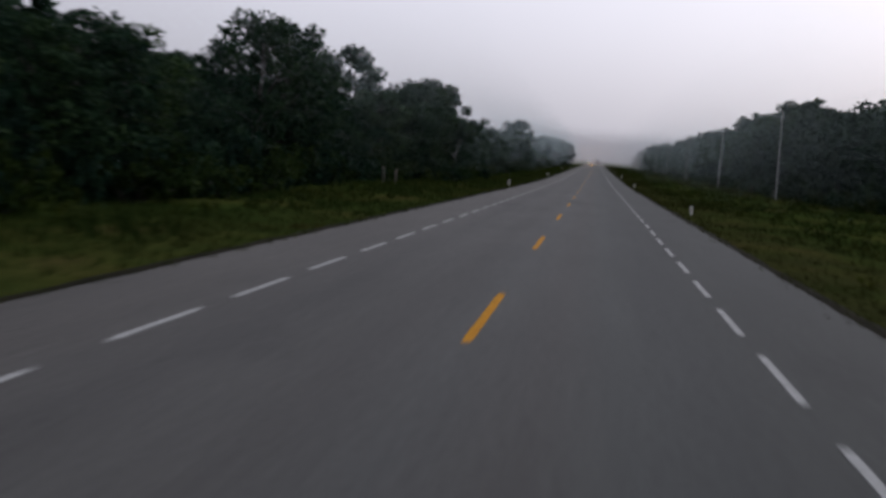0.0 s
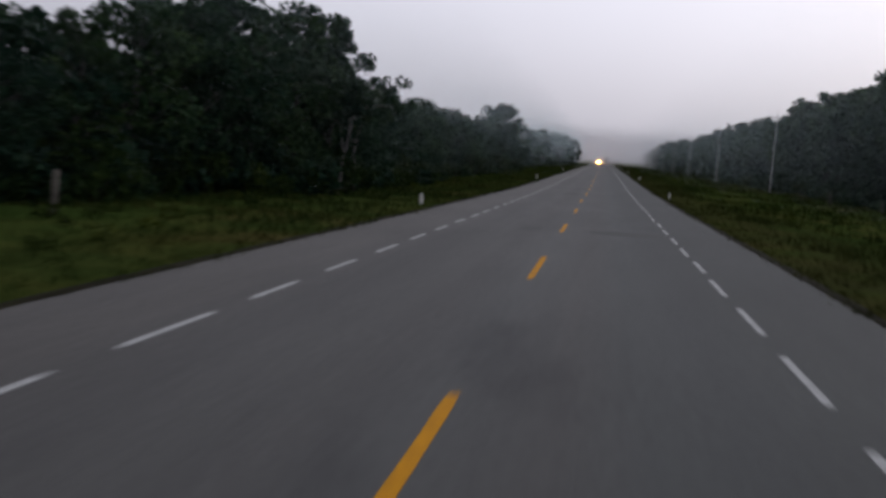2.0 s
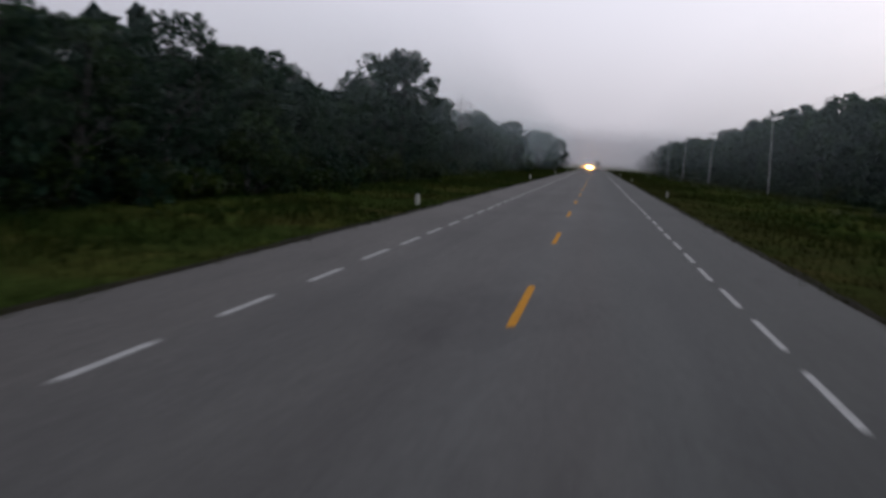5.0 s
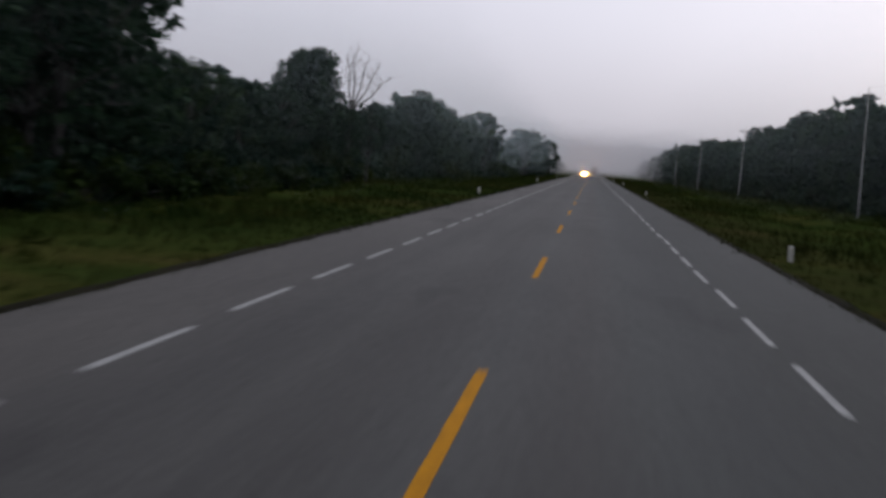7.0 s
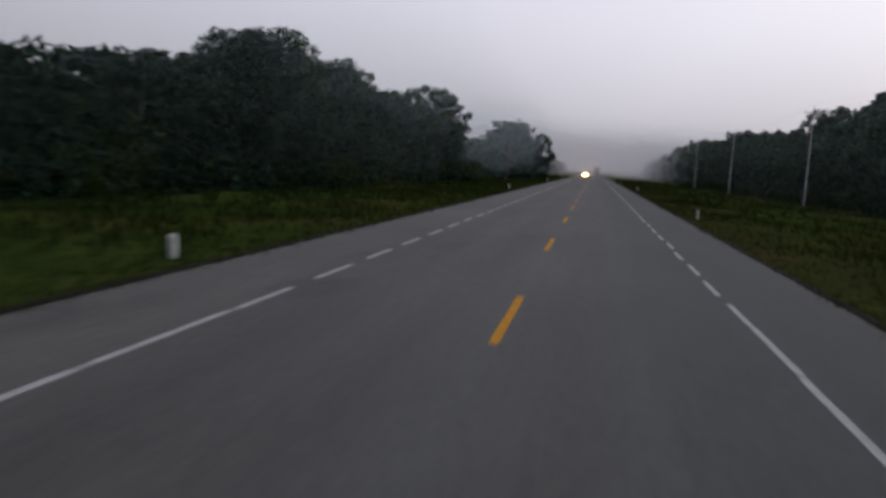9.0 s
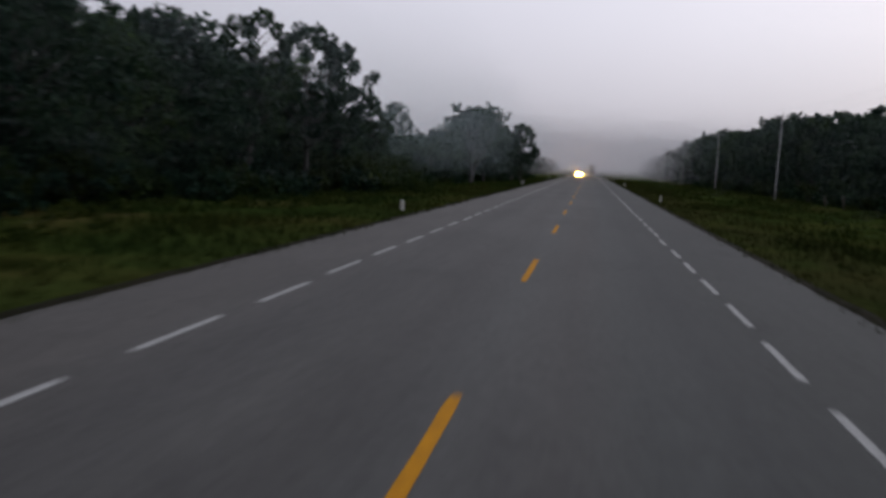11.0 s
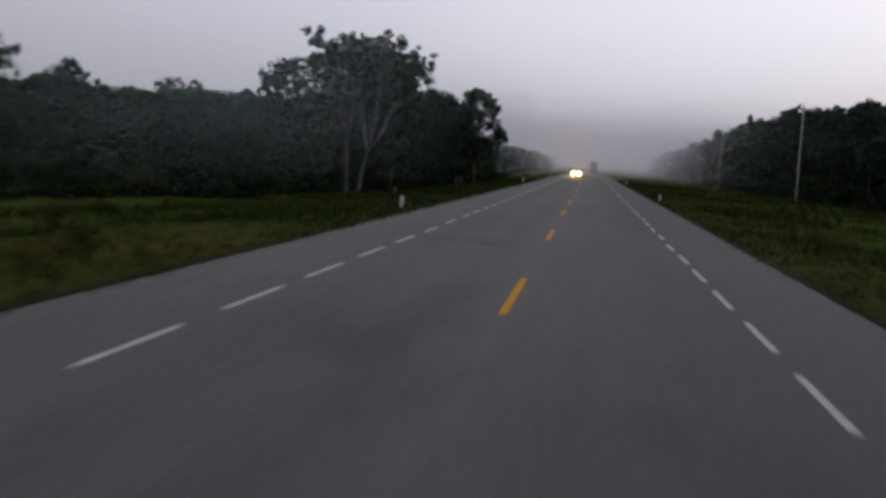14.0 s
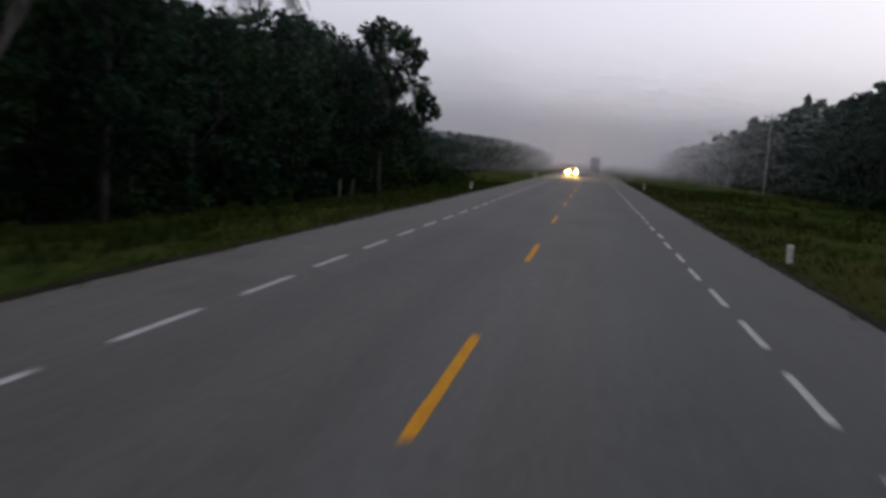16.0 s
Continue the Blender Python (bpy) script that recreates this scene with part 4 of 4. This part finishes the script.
def lamp_material(name, colour, strength):
    m, n, l, b = material(name, 0.2)
    b.inputs["Base Color"].default_value = (0.8, 0.8, 0.8, 1)
    b.inputs["Emission Color"].default_value, b.inputs["Emission Strength"].default_value = (*colour, 1), strength
    return m


HEADLAMP = lamp_material("headlamp", (1.0, 0.50, 0.09), 850.0)
TAIL_LAMP = lamp_material("tail_lamp", (1.0, 0.05, 0.03), 1.0)


def wheel(parent, x, y, r, w):
    bm = bmesh.new()
    bmesh.ops.create_cone(bm, cap_ends=True, segments=20, radius1=r, radius2=r, depth=w, matrix=Matrix.Translation((x, y, r)) @ Matrix.Rotation(radians(90), 4, "Y"))
    bmesh.ops.bevel(bm, geom=[e for e in bm.edges if e.calc_length() < r * 0.4], offset=0.03, segments=1, affect="EDGES")
    tyre = part("wheel", bm, RUBBER, parent, "black rubber tyre")
    hub = bmesh.new()
    bmesh.ops.create_cone(hub, cap_ends=True, segments=16, radius1=r * 0.58, radius2=r * 0.5, depth=w + 0.03, matrix=Matrix.Translation((x, y, r)) @ Matrix.Rotation(radians(90), 4, "Y"))
    part("rim", hub, GALVANISED, tyre, "grey metal rim")


def hull(profile, width, narrow, bevel):
    """A vehicle body from its side outline of (y, z, share of the width)."""
    bm = bmesh.new()
    left = [bm.verts.new((-0.5 * width * s, y, z)) for y, z, s in profile]
    right = [bm.verts.new((0.5 * width * s, y, z)) for y, z, s in profile]
    bm.faces.new(left)
    bm.faces.new(list(reversed(right)))
    for k in range(len(profile)):
        j = (k + 1) % len(profile)
        bm.faces.new((left[j], left[k], right[k], right[j]))
    bmesh.ops.recalc_face_normals(bm, faces=bm.faces)
    bmesh.ops.bevel(bm, geom=bm.edges[:], offset=bevel, segments=2, affect="EDGES")
    return bm


def oncoming_car(x, y):
    root = empty("car", pose(x, y, 0))
    part("body", hull([(0, 0.35, 0.92), (0, 0.62, 0.96), (0.15, 0.78, 0.97), (1.15, 0.98, 1), (4.3, 1.02, 1), (4.5, 0.8, 0.97), (4.5, 0.35, 0.94)], 1.78, 0.9, 0.05), PAINT_DARK, root)
    cabin = part("cabin", hull([(1.1, 0.96, 0.94), (1.95, 1.44, 0.76), (3.3, 1.46, 0.76), (4.2, 1.0, 0.92)], 1.74, 0.8, 0.04), PAINT_DARK, root)
    part("windscreen", hull([(1.17, 1.01, 0.84), (1.90, 1.41, 0.70), (1.92, 1.39, 0.70), (1.22, 1.0, 0.84)], 1.74, 0.8, 0.002), GLASS_DARK, cabin, "dark glass windscreen")
    part("bumper", box(1.72, 0.18, 0.22, (0, 0.02, 0.44), 0.05), PAINT_DARK, root)
    part("grille", box(0.8, 0.03, 0.13, (0, -0.015, 0.66), 0.01), RUBBER, root)
    for s in (-1, 1):
        bm = bmesh.new()
        bmesh.ops.create_uvsphere(bm, u_segments=16, v_segments=10, radius=0.155, matrix=Matrix.Translation((0.62 * s, 0.06, 0.68)) @ Matrix.Diagonal((1.25, 0.6, 0.85, 1)))
        part("headlight", bm, HEADLAMP, root, "glaring warm headlight")
        part("side_mirror", box(0.18, 0.10, 0.13, (0.98 * s, 1.5, 1.05), 0.03), PAINT_DARK, root)
        for wy in (0.85, 3.55):
            wheel(root, 0.78 * s, wy, 0.31, 0.20)
    return tagged(root, "dark car coming with glaring headlights in the far lane", "car")


oncoming_car(-2.95, 592.0)
for dx in (-0.64, 0.64):
    beam = new("headlight_beam", bpy.data.lights.new("headlight_beam", "SPOT"))
    beam.data.energy, beam.data.color, beam.data.spot_size, beam.data.spot_blend, beam.data.shadow_soft_size = 4200.0, (1.0, 0.62, 0.24), radians(80), 1.0, 0.1
    beam.matrix_world = look((-2.95 + dx, 591.9, 0.68), (-2.95 + dx, 561.0, -0.2))


def lorry(x, y):
    root = empty("lorry", pose(x, y, 0))
    part("cargo_box", box(2.45, 6.6, 2.6, (0, 3.3, 2.45), 0.05), BOX_WHITE, root)
    part("roof_rim", box(2.5, 6.66, 0.16, (0, 3.3, 3.80), 0.02), TRUCK_GREY, root)
    part("cab", hull([(6.9, 0.7, 1), (6.9, 2.9, 0.94), (8.3, 2.9, 0.9), (8.75, 1.8, 1), (8.85, 0.7, 1)], 2.3, 0.9, 0.06), TRUCK_GREY, root)
    part("chassis", box(0.9, 8.0, 0.3, (0, 4.2, 0.92), 0.02), TRUCK_GREY, root)
    part("rear_bumper", box(2.3, 0.12, 0.16, (0, 0.05, 0.62), 0.02), TRUCK_GREY, root)
    for s in (-1, 1):
        part("rear_door", box(1.16, 0.04, 2.42, (0.6 * s, -0.022, 2.45), 0.01), BOX_WHITE, root)
        part("tail_light", box(0.28, 0.05, 0.12, (0.95 * s, 0.0, 0.86), 0.01), TAIL_LAMP, root, "red tail light")
        for wy in (1.6, 7.6):
            wheel(root, 1.0 * s, wy, 0.48, 0.28)
    return tagged(root, "high box lorry driving away into the mist", "lorry")


lorry(0.75, 700.0)

# ---------------------------------------------------------------- road markings and repairs
LEFT_SHIFT = [(0, 1.6), (45, 1.45), (70, 0.9), (120, 0.85), (200, 0.9), (258, 0.65), (322, 1.5), (362, 1.5), (390, 1.15), (402, 1.3), (414, 1.95), (428, 1.95), (442, 1.5)]
RIGHT_SHIFT = [(0, -2.6), (20, -1.04), (43, 1.06), (70, 3.6), (83, 4.34), (110, 7.25), (123, 8.07), (160, 9.2), (187, 9.52), (200, 9.5), (215, 8.64), (225, 8.6), (254, 7.27),
               (321, 7.65), (362, 7.5), (388, 7.66), (402, 7.22), (415, 8.25), (428, 8.24), (444, 7.92)]
MIDDLE_SHIFT = [(0, -2.8), (19, -2.77), (33, -3.33), (45, -2.78), (71, -2.1), (85, -2.9), (111, -3.45), (123, -3.75), (190, -3.0), (205, -3.57), (243, -3.63), (258, -3.36), (322, -3.05), (337, -2.6),
                (352, -3.05), (379, -3.03), (393, -3.45), (402, -3.1), (417, -1.8), (428, -2.14), (442, -2.65)]


# where single dashes were painted out of step
LEFT_SLIP = [(0, 0.1), (9, 0.3), (12, 0.35), (15, -0.07), (20, 0), (84, 0), (88, 0.2), (92, 0), (400, 0), (405, 0.6), (409, 0.75), (412, 0.4), (416, -0.1), (420, 0)]
RIGHT_SLIP = [(80, 0), (92, 0.4), (97, 0.4), (110, 0), (176, 0), (183, 0.3), (187, -0.1), (191, -0.4), (197, 0), (218, 0), (223, -0.4), (229, -0.3), (236, 0),
              (320, 0), (327, 0.8), (330, 0.05), (334, -0.45), (342, 0), (400, 0.2), (406, 1.0), (412, 1.1), (416, 0.45), (421, 0)]


def dash_mesh(name, length, width, seed, mat):
    """A painted dash with slightly ragged, worn edges, standing a few millimetres proud."""
    g = np.random.default_rng(seed)
    n = 14
    u = np.linspace(0, length, n)
    half = 0.5 * width * (1 + 0.05 * g.normal(size=(2, n)))
    half[:, 0] *= 0.8
    half[:, -1] *= 0.8
    ends = 0.03 * g.normal(size=(2, 2))
    top = [(-half[0, k], u[k] + (ends[0, 0] if k == 0 else ends[0, 1] if k == n - 1 else 0), 0.006) for k in range(n)]
    top += [(half[1, k], u[k] + (ends[1, 0] if k == 0 else ends[1, 1] if k == n - 1 else 0), 0.006) for k in range(n)]
    verts = top + [(x, y, -0.002) for x, y, z in top]
    faces = [(k, n + k, n + k + 1, k + 1) for k in range(n - 1)]
    b = 2 * n
    faces += [(k, k + 1, b + k + 1, b + k) for k in range(n - 1)] + [(n + k + 1, n + k, b + n + k, b + n + k + 1) for k in range(n - 1)]
    faces += [(n, 0, b, b + n), (n - 1, 2 * n - 1, b + 2 * n - 1, b + n - 1)]
    return mesh_of(name, verts, faces, mat)


def lay_dashes(name, x, cycle, shift, slip, lengths, width, mat, y1):
    """Dashes along the road; lengths: rows of the place from which on, and the length."""
    shapes = [[dash_mesh(name, length, width, 40 + k, mat) for k in range(4)] for _, length in lengths]
    k = -8
    while True:
        y = k * cycle
        y += float(np.interp(y, *zip(*shift)))
        y += float(np.interp(y, *zip(*slip)))
        if y > y1:
            return
        sort = max(i for i, (start, _) in enumerate(lengths) if i == 0 or y >= start)
        ob = part(name, shapes[sort][rng.integers(4)], mat, road)
        ob.location = (x + 0.015 * rng.normal(), y, 0)
        k += 1


lay_dashes("edge_dash", EDGE_LEFT, 4.1255, [(y, d + 0.17) for y, d in LEFT_SHIFT], LEFT_SLIP, [(0, 2.55), (65, 2.15), (150, 2.6), (243, 3.95), (251, 2.6), (400, 2.4)], 0.105, WHITE_PAINT, 560)
lay_dashes("verge_dash", EDGE_RIGHT, 4.06, [(y, d + 0.02) for y, d in RIGHT_SHIFT], RIGHT_SLIP, [(0, 2.75), (180, 2.7), (226, 2.6), (244, 3.85), (255, 2.6), (400, 2.4)], 0.105, WHITE_PAINT, 560)
lay_dashes("centre_dash", CENTRE, 15.0, MIDDLE_SHIFT, [(0, 0), (1, 0)], [(0, 4.9)], 0.125, YELLOW_PAINT, 700)


def patch_mesh(name, sx, sy, seed):
    """A thin irregular skin of darker asphalt."""
    g = np.random.default_rng(seed)
    n = 26
    ring = []
    for k in range(n):
        a = 2 * math.pi * k / n
        c, d = math.cos(a), math.sin(a)
        r = (abs(c) ** 3 + abs(d) ** 3) ** (-1 / 3) * (1 + 0.09 * g.normal())
        ring.append((0.5 * sx * r * c, 0.5 * sy * r * d))
    verts = [(x, y, 0.004) for x, y in ring] + [(1.03 * x, 1.03 * y, -0.002) for x, y in ring]
    faces = [tuple(range(n))] + [(k, (k + 1) % n, n + (k + 1) % n, n + k)[::-1] for k in range(n)]
    return mesh_of(name, verts, faces, TAR)


for x, y, sx, sy in ((1.1, 88.5, 2.7, 2.0), (3.85, 333.3, 1.0, 1.2)):
    part("asphalt_patch", patch_mesh("asphalt_patch", sx, sy, int(y)), TAR, road, "darker patch of asphalt").location = (x, y, 0)

# ---------------------------------------------------------------- everything laid on the climbing road
def reach(ob):
    """How far an object and its parts stretch along the road."""
    ys = []
    for o in (ob, *ob.children_recursive):
        if o.type == "MESH" and len(o.data.vertices):
            ys += [(o.matrix_world @ Vector(c)).y for c in o.bound_box]
    return max(ys) - min(ys) if ys else 0.0


def lay_on_climb(ob):
    if ob.type == "CAMERA" or ob.type == "LIGHT" and ob.data.type == "SUN":
        return
    if reach(ob) < 25.0:
        y = ob.matrix_world.translation.y
        ob.location.z += rise(y)
        if ob.parent:  # what lies flat on the road tilts with it
            ob.rotation_euler.x += math.atan(rise(y + 0.5) - rise(y - 0.5))
        return
    if ob.type == "MESH":
        data = ob.data
        co = np.empty(len(data.vertices) * 3, dtype=np.float32)
        data.vertices.foreach_get("co", co)
        y = co[1::3] + ob.location.y
        bend = np.clip(y - LEVEL_END, 0.0, CLIMB_START - LEVEL_END)
        co[2::3] += CLIMB * (0.5 * bend ** 2 / (CLIMB_START - LEVEL_END) + np.maximum(y - CLIMB_START, 0.0))
        data.vertices.foreach_set("co", co)
        data.update()
    for piece in ob.children:
        lay_on_climb(piece)


bpy.context.view_layer.update()
for thing in [ob for ob in scene.objects if ob.parent is None]:
    lay_on_climb(thing)
bpy.context.view_layer.update()
